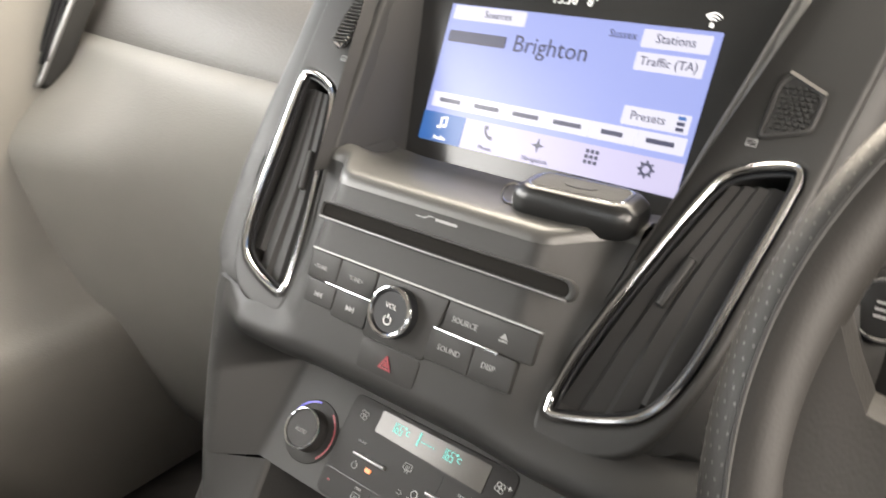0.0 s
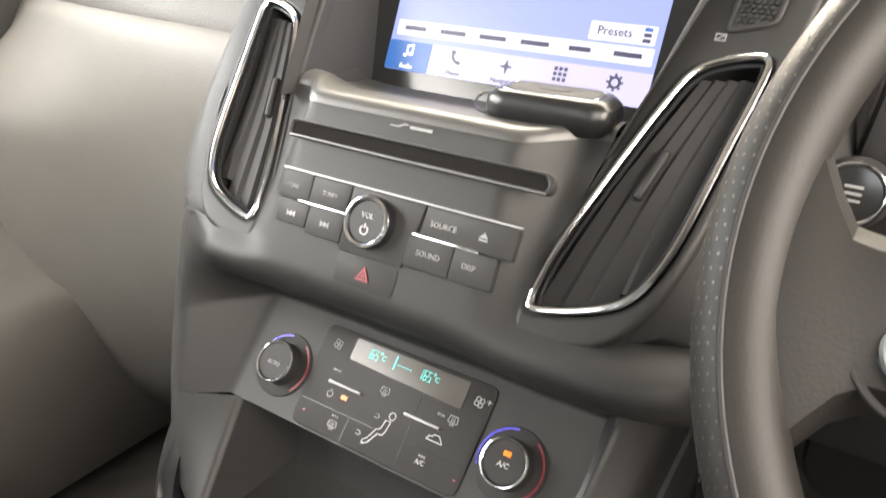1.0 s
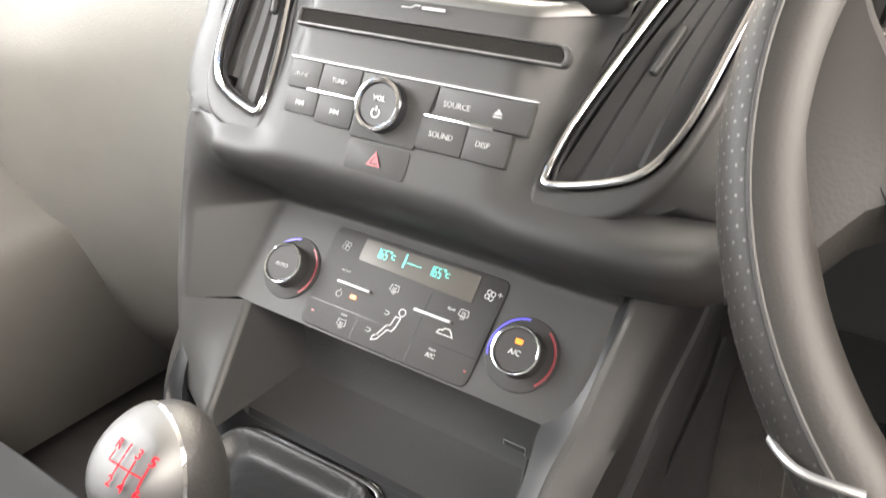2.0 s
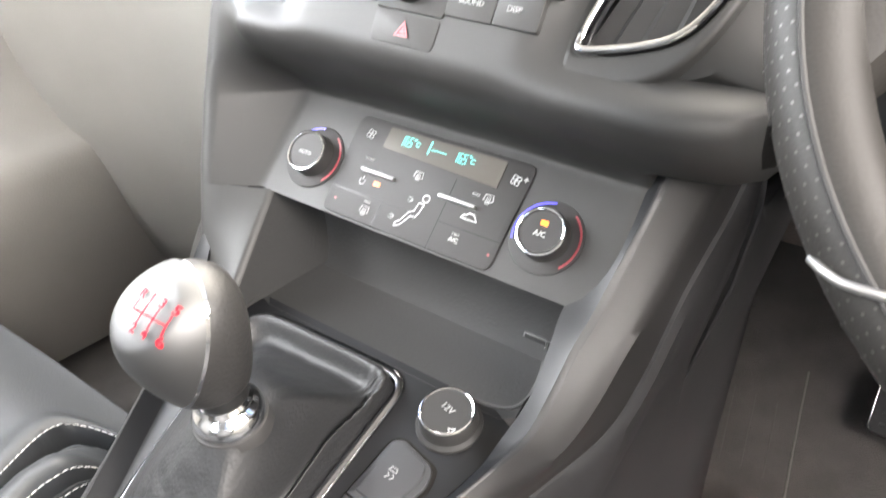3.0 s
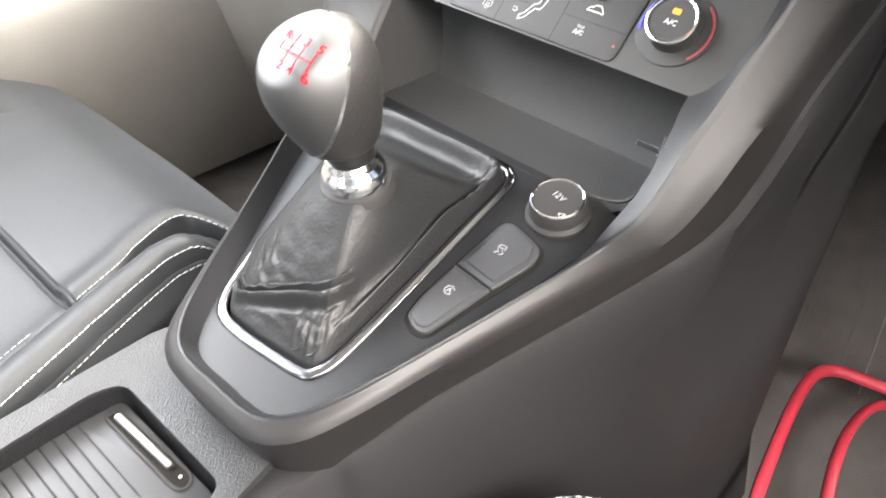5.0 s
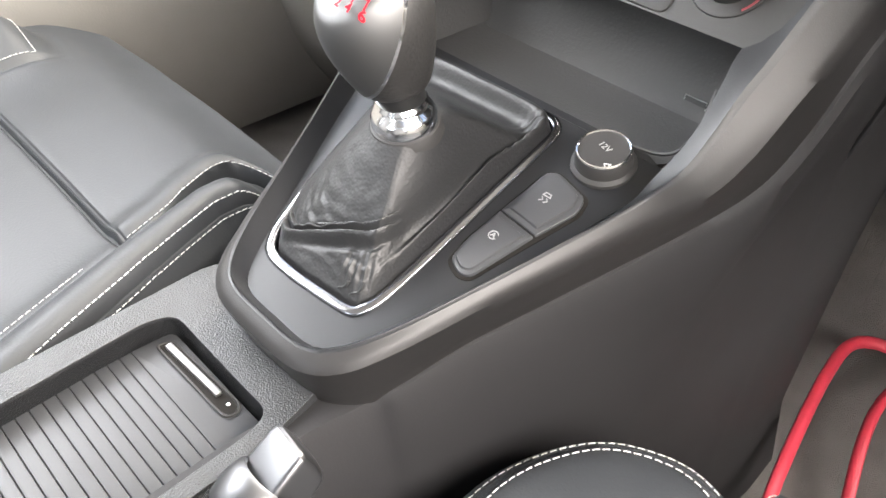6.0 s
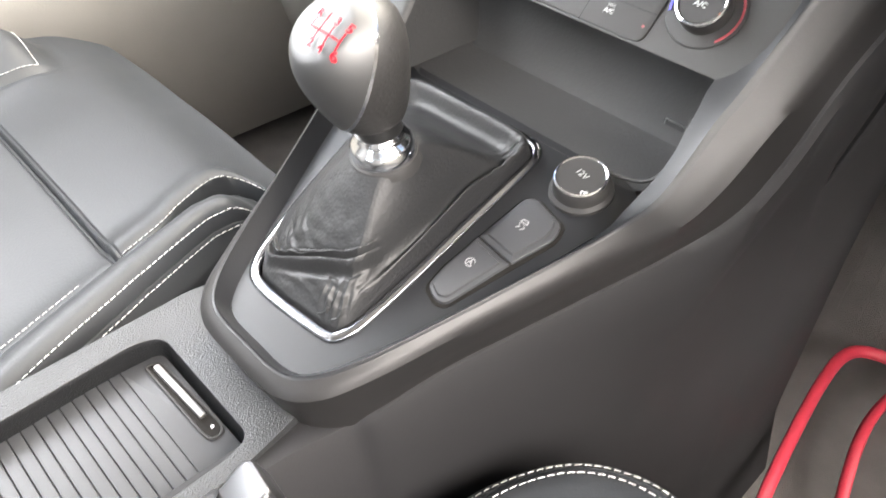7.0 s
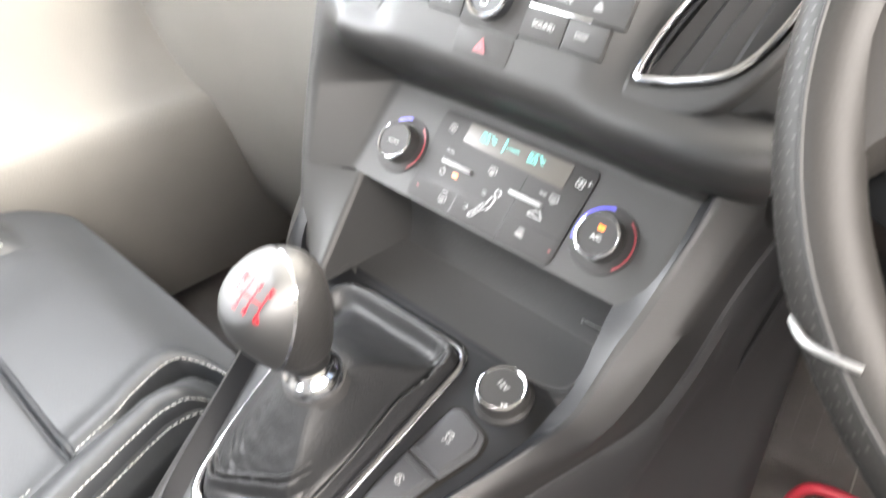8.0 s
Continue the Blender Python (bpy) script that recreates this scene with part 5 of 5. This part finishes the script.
# ---- seats ----
def stitches(name, pts, parent, step=0.0054, length=0.0037, r=0.0004):
    """A row of single thread stitches, each one a short bar."""
    run = [Vector(q) for q in pts]
    acc, bms, pos = 0.0, [], 0.0
    for a, b in zip(run, run[1:]):
        L = (b - a).length
        while pos < L:
            c = a.lerp(b, pos / L)
            e = c + (b - a).normalized() * length
            bms.append(tube([tuple(c), tuple((c + e) / 2 + Vector((0, 0, 0.0003))), tuple(e)], r, False, 5))
            pos += step
        pos -= L
    bm = join(*bms)
    ob = part(name, bm, THREAD, parent, "white stitching")
    ob["kind"] = "stuff"
    return ob


SEAT_W, CORNER, FRONT = 0.45, 0.05, 0.104


def seat_edge(y, front):
    """Where the cushion's outline lies in plan: round at the front corners."""
    k = y - (front - CORNER)
    return CORNER - math.sqrt(max(0.0, CORNER ** 2 - min(k, CORNER) ** 2)) if k > 0 else 0.0


def seat_flare(y):
    """The console side leans out towards the back."""
    s = max(0.0, -y)
    return -(0.33 * s + 0.4 * s * s) if s < 0.16 else -0.063 - 0.055 * (1 - math.exp((0.16 - s) / 0.12))


def seat_inset(px, y, front):
    q, cy = min(px, SEAT_W - px), front - CORNER
    if q < CORNER and y > cy:
        return CORNER - math.hypot(CORNER - q, y - cy)
    return min(q, front - y)


def pillow_edge(y):
    """How far in the front pillow starts; at the front it hooks round the end of the bolster."""
    a = 0.070 + 0.018 * smooth01((y + 0.02) / 0.07)
    return a * math.sqrt(max(0.0, 1 - (max(0.0, y - 0.046) / 0.034) ** 2))


def seat_height(px, y, front):
    d = seat_inset(px, y, front)
    q = px if px < SEAT_W * 0.5 else (SEAT_W - px) * 0.66
    fall = smooth01((y - 0.015) / 0.06)
    bol = (0.036 - 0.050 * fall) * math.exp(-((q - 0.034) / (0.026 if q < 0.034 else 0.030)) ** 2)
    bol -= 0.0035 * math.exp(-((q - 0.0200) / 0.0016) ** 2) + 0.004 * math.exp(-((q - 0.0690) / 0.0025) ** 2)
    groove = -0.008 * math.exp(-((y + 0.060) / 0.0035) ** 2)
    top = 0.004 * math.exp(-((y - 0.005) / 0.05) ** 2) + groove * smooth01((q - 0.064) / 0.006)
    e = pillow_edge(y)
    pil = smooth01((q - e + 0.003) / 0.008)
    if px > SEAT_W * 0.5:
        body = bol * (1 - smooth01((y + 0.01) / 0.05)) + top
    elif y > -0.06:
        bol -= 0.016 * smooth01((y + 0.04) / 0.06) * math.exp(-((q - e) / 0.010) ** 2)
        body = bol * (1 - pil) + top * pil + 0.006 * math.exp(-((q - e - 0.014) / 0.012) ** 2) * pil
    else:
        body = bol + top
    side = -0.085 * (1 - smooth01((d + 0.0195) / 0.0265)) - 0.016 * (1 - smooth01((front - y) / 0.07))
    return 0.350 + 0.008 * math.sin(math.pi * px / SEAT_W) + body + side + 0.0012 * noise.noise(Vector((px * 14, y * 14, 2)))


def seat_back(s, side, x0, dz):
    back = []
    for t in np.linspace(0, 1, 14):
        z, y = 0.36 + 0.60 * t, -0.46 - 0.22 * t
        back.append([(side * (x0 + x), y + 0.05 * (math.exp(-((min(x, 0.47 - x) - 0.03) / 0.05) ** 2)) - (0.06 if min(x, 0.47 - x) < 0.004 else 0), z + dz) for x in np.linspace(0, 0.47, 30)])
    part("backrest", loft(back), SEAT_LEATHER, s)
    part("seat_base", box(side * (x0 + 0.235), -0.24, 0.16, 0.34, 0.42, 0.14, 0.03), DARK, s)


def passenger_seat(x0):
    s = thing("front_seat", "dark leather passenger seat with white double stitching", "car seat", group="front seats")

    def on(px, y, lift=0.0006):
        return (-(x0 + seat_flare(y) * (1 - px / SEAT_W) + px), y, seat_height(px, y, FRONT) + lift)
    rows = []
    for j in range(201):
        y = FRONT - 0.0002 - 0.56 * (j / 200) ** 1.5
        e = seat_edge(y, FRONT)
        rows.append([on(e + (SEAT_W - 2 * e) * (0.5 - 0.5 * math.cos(math.pi * (i / 160) ** 0.9)), y, 0) for i in range(161)])
    part("cushion", loft(rows), SEAT_LEATHER, s)
    ys = np.linspace(FRONT - 0.001, -0.49, 60)
    upper = [[(-(x0 + seat_flare(y) + seat_edge(y, FRONT) + dx), y, seat_height(seat_edge(y, FRONT), y, FRONT) - dz) for y in ys] for dx, dz in ((0.0, 0.0), (-0.0035, 0.006), (-0.0045, 0.016), (-0.003, 0.035))]
    part("bolster_side", loft(upper), SEAT_LEATHER, s)
    skirt = [[(-(x0 + seat_flare(y) + seat_edge(y, FRONT) + dx), y, z) for y in ys] for dx, z in ((-0.002, 0.300), (-0.001, 0.25), (0.012, 0.15))]
    part("side_skirt", loft(skirt), DARK, s)
    part("seat_front", loft([[(-(x0 + 0.03 + 0.39 * k), FRONT + d, z) for k in np.linspace(0, 1, 8)] for z, d in ((0.275, -0.004), (0.20, -0.010), (0.12, -0.04))]), SEAT_LEATHER, s)
    seat_back(s, -1, x0 - 0.05, 0.0)
    for d in (0.0155, 0.0245):
        stitches("bolster_stitching", [on(d, y) for y in np.linspace(-0.40, 0.05, 80)], s)
    stitches("panel_stitching", [on(0.0735, y, 0.0008) for y in np.linspace(-0.092, -0.40, 50)], s)
    stitches("pillow_stitching", [on(pillow_edge(y) + 0.005, y) for y in np.linspace(-0.054, 0.0795, 60)], s)
    far = SEAT_W - 0.098
    stitches("far_bolster_stitching", [on(far, y) for y in np.linspace(-0.40, 0.006, 60)] + [on(far + k, 0.008) for k in np.linspace(0, 0.08, 20)], s)
    for yy, r in ((-0.0570, 0.0016), (-0.0625, 0.0013)):
        part("pillow_piping", tube([on(u, yy, 0.0012) for u in np.linspace(0.068, SEAT_W - 0.10, 40)], r, False, 6), SEAT_LEATHER, s)


passenger_seat(0.1425)


def driver_seat():
    s = thing("front_seat", "dark leather driver seat with a rounded stitched bolster", "car seat", group="front seats")

    def crown(k):
        """Height of the bolster's rounded end, k from its middle (0) to its foot (1) and below."""
        return 0.392 - 0.010 * k ** 2 - 0.022 * smooth01((k - 0.70) / 0.34) - 0.10 * smooth01((k - 0.93) / 0.26) - 0.0030 * math.exp(-((k - 0.812) / 0.018) ** 2)

    def at(k, a, lift=0.0):
        """Round the end: a from the console side (0) over the front (90) to the far side (180)."""
        return (0.183 - 0.082 * k * math.cos(a), -0.030 + 0.110 * k * math.sin(a), crown(k) + lift + 0.0006 * math.sin(9 * a) * k)
    ks = [0.0, 0.2, 0.4, 0.55, 0.65, 0.72, 0.76, 0.785, 0.80, 0.8125, 0.825, 0.84, 0.87, 0.90, 0.93, 0.96, 0.99, 1.02, 1.05, 1.09, 1.14, 1.2]
    rows = []
    for k in ks:
        end = [at(k, a) for a in np.linspace(0, math.pi, 61)]
        back = [(end[0][0] + 0.12 * (y + 0.03) * k, y, end[0][2]) for y in np.linspace(-0.46, -0.035, 24)]
        far = [(end[-1][0] + (0 if k < 0.3 else 0.0), y, end[-1][2]) for y in np.linspace(-0.035, -0.46, 24)]
        rows.append(back + end + far)
    part("bolster", loft(rows), SEAT_LEATHER, s)
    for k in (0.75, 0.875):
        run = [at(k, a, 0.0006) for a in np.linspace(0, math.pi * 0.98, 80)]
        b0 = run[0]
        stitches("bolster_stitching", [(b0[0] + 0.12 * (y + 0.03) * k, y, b0[2]) for y in np.linspace(-0.30, -0.031, 40)] + run, s)
    pil = []
    for k in np.linspace(0, 1, 16):
        y = 0.104 - 0.42 * k ** 1.5
        drop = 0.08 * (1 - smooth01((0.114 - y) / 0.03))
        pil.append([(0.195 + x, y, 0.382 - drop - 0.06 * (1 - smooth01(x / 0.03)) + 0.006 * math.sin(x * 9)) for x in np.linspace(0, 0.36, 30)])
    part("cushion", loft(pil), SEAT_LEATHER, s)
    stitches("cushion_stitching", [(0.2150 + 0.004 * k, 0.066 + 0.028 * k, 0.3825 - 0.020 * k * k) for k in np.linspace(0, 1, 8)], s)
    part("side_skirt", loft([[(0.092 + 0.10 * (y + 0.03) * (1 if y < -0.03 else 0) + dx, y, z) for y in np.linspace(0.02, -0.46, 30)] for dx, z in ((0.004, 0.30), (0.006, 0.24), (0.016, 0.14))]), DARK, s)
    seat_back(s, 1, 0.08, 0.0)


driver_seat()


# ---- steering wheel ----
def steering_wheel():
    wm = plane(0.1218, 0.754, 33, 0.3348)
    w = thing("steering_wheel", "leather steering wheel with a perforated rim and button spokes", "steering wheel", wm)
    R, r = 0.1580, 0.0128
    turn = np.linspace(0, 2 * math.pi, 140, endpoint=False)
    rim = part("rim", tube([(R * math.cos(a), R * math.sin(a), 0) for a in turn], r, True, 26), RIM_LEATHER, w)
    part("rim_seam", tube([((R + 0.0030) * math.cos(a), (R + 0.0030) * math.sin(a), r * 0.955) for a in turn], 0.0009, True, 6), DARK, rim, "dark seam round the rim")
    # pin holes coloured paler than the leather, painting the glints on their edges
    hole = surface("pin_hole_glint", (0.036, 0.034, 0.030), 0.35, bump=0)
    dot = bmesh.new()
    for i in range(90):
        a = radians(100 + i * 1.5)
        for j in range(5):
            ph = radians(8 + j * 15 + (7.5 if i % 2 else 0))
            out = Vector((math.cos(ph) * math.cos(a), math.cos(ph) * math.sin(a), math.sin(ph)))
            c = Vector((R * math.cos(a), R * math.sin(a), 0)) + out * (r + 0.0002)
            bmesh.ops.create_circle(dot, cap_ends=True, segments=5, radius=0.00055, matrix=Matrix.Translation(c) @ out.to_track_quat("Z", "Y").to_matrix().to_4x4())
    p = part("perforation", dot, hole, rim, "fine pin-hole perforation", smooth=0)
    p["kind"] = "stuff"
    for s in (-1, 1):
        # broad spoke that flares into the rim
        rows = []
        for t in np.linspace(0, 1, 18):
            x = 0.04 + 0.112 * t
            up, dn = 0.005 + 0.030 * smooth01((t - 0.80) / 0.20), -0.047 - 0.040 * smooth01((t - 0.70) / 0.30)
            z = -0.010 + 0.008 * t
            m = 0.5 * (up + dn)
            rows.append([(s * x, dn, z - 0.012), (s * x, dn + 0.002, z - 0.002), (s * x, dn + 0.008, z + 0.006), (s * x, m, z + 0.010), (s * x, up - 0.008, z + 0.007), (s * x, up - 0.002, z - 0.001), (s * x, up, z - 0.012), (s * x, m, z - 0.02)])
        sbm = loft(rows, close_u=True, cap=True)
        tree = BVHTree.FromBMesh(sbm)
        spoke = part("spoke", sbm, RIM_LEATHER, w)
        pin = bmesh.new()
        for i in range(9):
            for j in range(14):
                q = Vector((s * (0.128 + 0.0028 * i), 0.004 - 0.0030 * j - (0.0015 if i % 2 else 0), 0.05))
                hit = tree.ray_cast(q, Vector((0, 0, -1)))
                if hit[0] and hit[1].z > 0.5:
                    bmesh.ops.create_circle(pin, cap_ends=True, segments=5, radius=0.0004, matrix=Matrix.Translation(hit[0] + hit[1] * 0.0002) @ hit[1].to_track_quat("Z", "Y").to_matrix().to_4x4())
        part("spoke_perforation", pin, PIANO, spoke, "fine pin-hole perforation", smooth=0)["kind"] = "stuff"
        pod = round_poly([(s * 0.070, -0.040), (s * 0.110, -0.041), (s * 0.1235, -0.029), (s * 0.116, -0.015), (s * 0.070, -0.008)], 0.009, 6)
        part("button_pod", plate(pod, -0.004, 0.0035, 0.001), PIANO, spoke)
        part("pod_ring", tube([(x * 0.96 - s * -0.0008, y, 0.0040) for x, y in pod], 0.0022, True, 8), SATIN, spoke, "pale silver ring round the buttons")
        part("pod_groove", tube([(x * 1.045, -0.0255 + (y + 0.0255) * 1.35, 0.0022) for x, y in pod], 0.0012, True, 6), DARK, spoke)
        for k, bx in enumerate((0.080, 0.100)):
            part("spoke_button", plate(rect(s * bx, -0.023, 0.015, 0.015, 0.004), 0.003, 0.0052, 0.0008), DARK, spoke)
        part("lower_spoke", tube([(s * 0.040, -0.055, -0.010), (s * 0.066, -0.105, -0.008), (s * 0.088, -0.130, -0.004)], 0.013, False, 10, 0.6), DARK, w)
        part("spoke_trim", tube([tuple(q) for q in curve_pts([(s * 0.1305, -0.1095, 0.0030), (s * 0.1262, -0.1122, 0.0098), (s * 0.1212, -0.1139, 0.0124), (s * 0.1140, -0.1140, 0.0134), (s * 0.1072, -0.1136, 0.0130)], 5)], 0.0013, False, 8), SATIN, w, "silver spoke trim")
    part("horn_pad", revolve([(0.058, -0.03), (0.060, -0.005), (0.052, 0.014), (0.030, 0.022), (0.0002, 0.024)], 40), DARK, w)
    part("column_shroud", loft([[(0.06 * math.cos(a), -0.02 + 0.06 * math.sin(a), -h) for a in np.linspace(0, 6.2832, 24, endpoint=False)] for h in (0.02, 0.22)], close_u=True), PLASTIC, w)


steering_wheel()


def start_button():
    b = thing("start_button", "round black start button with a chrome ring on the dashboard", "button", plane(0.2500, 0.7265, 14, 0.1935))
    part("bezel", revolve([(0.0160, -0.012), (0.0158, 0.0), (0.0140, 0.003), (0.0132, 0.003)], 36), DARK, b)
    part("cap", revolve([(0.0125, -0.002), (0.0125, 0.003), (0.0115, 0.0042), (0.0002, 0.0046)], 36), PIANO, b)
    part("chrome_ring", tube([(0.0130 * math.cos(a), 0.0130 * math.sin(a), 0.0035) for a in np.linspace(0, 6.2832, 40, endpoint=False)], 0.0010, True, 8), CHROME, b)
    part("marks", join(*[bar(x, y, 0.0075, 0.0012, 0.0046) for x, y in ((0, 0.003), (0, 0.0), (0, -0.003))]), DIMPRINT, b, smooth=0)


start_button()


# ---- small loose things ----
def key():
    k = thing("car_key", "black folding car key with a chrome-edged badge, lying on the shelf", "car key", Matrix.Translation((0.0620, 0.2225, 0.7405)) @ Matrix.Rotation(radians(4), 4, "Z") @ Matrix.Diagonal((0.92, 0.92, 1.0, 1)))
    o = round_poly([(-0.034, -0.013), (-0.026, -0.018), (0.026, -0.018), (0.035, -0.012), (0.036, 0.010), (0.026, 0.018), (-0.024, 0.018), (-0.034, 0.012)], 0.007, 5)
    sc = lambda f, h: [(x * f, y * f, h) for x, y in o]
    part("body", loft([sc(0.90, 0.0), sc(0.98, 0.003), sc(1.0, 0.008), sc(0.97, 0.0125), sc(0.86, 0.0158), sc(0.80, 0.0164)], close_u=True, cap=True), KEY_BLACK, k)
    top = round_poly([(-0.026, -0.011), (0.026, -0.011), (0.026, 0.011), (-0.026, 0.011)], 0.006, 5)
    part("chrome_edge", tube([(x, y, 0.0162) for x, y in top], 0.0007, True, 8), CHROME, k)
    part("top_inlay", plate(round_poly([(-0.025, -0.010), (0.025, -0.010), (0.025, 0.010), (-0.025, 0.010)], 0.006, 5), 0.015, 0.0170, 0.0006), RUBBER, k)
    part("badge", join(plate([(0.009 * math.cos(a), 0.0042 * math.sin(a)) for a in np.linspace(0, 6.2832, 28, endpoint=False)], 0.0168, 0.0174)), GREY, k, "plain oval badge")
    part("split_ring", tube([(-0.037 + 0.0062 * math.cos(a), -0.004 + 0.004 * math.sin(a), 0.007 + 0.004 * math.sin(a)) for a in np.linspace(0, 6.2832, 24, endpoint=False)], 0.0008, True, 6), CHROME, k)


key()


def cord(pts, r, label):
    c = thing("red_cord", label, "cord", group="red cord loops")
    part("cord", tube([tuple(q) for q in curve_pts(pts, 8)], r, False, 12, 0.8), RED, c)


cord([(0.215, 0.24, 0.13), (0.204, 0.275, 0.16), (0.192, 0.35, 0.165), (0.184, 0.42, 0.165), (0.184, 0.472, 0.162), (0.200, 0.498, 0.16), (0.24, 0.508, 0.16), (0.30, 0.525, 0.155)], 0.0064, "thick red cord loop lying in the footwell")
cord([(0.26, 0.32, 0.12), (0.240, 0.375, 0.155), (0.235, 0.43, 0.16), (0.244, 0.478, 0.16), (0.272, 0.494, 0.158), (0.33, 0.50, 0.15)], 0.0060, "second red cord loop inside the first")
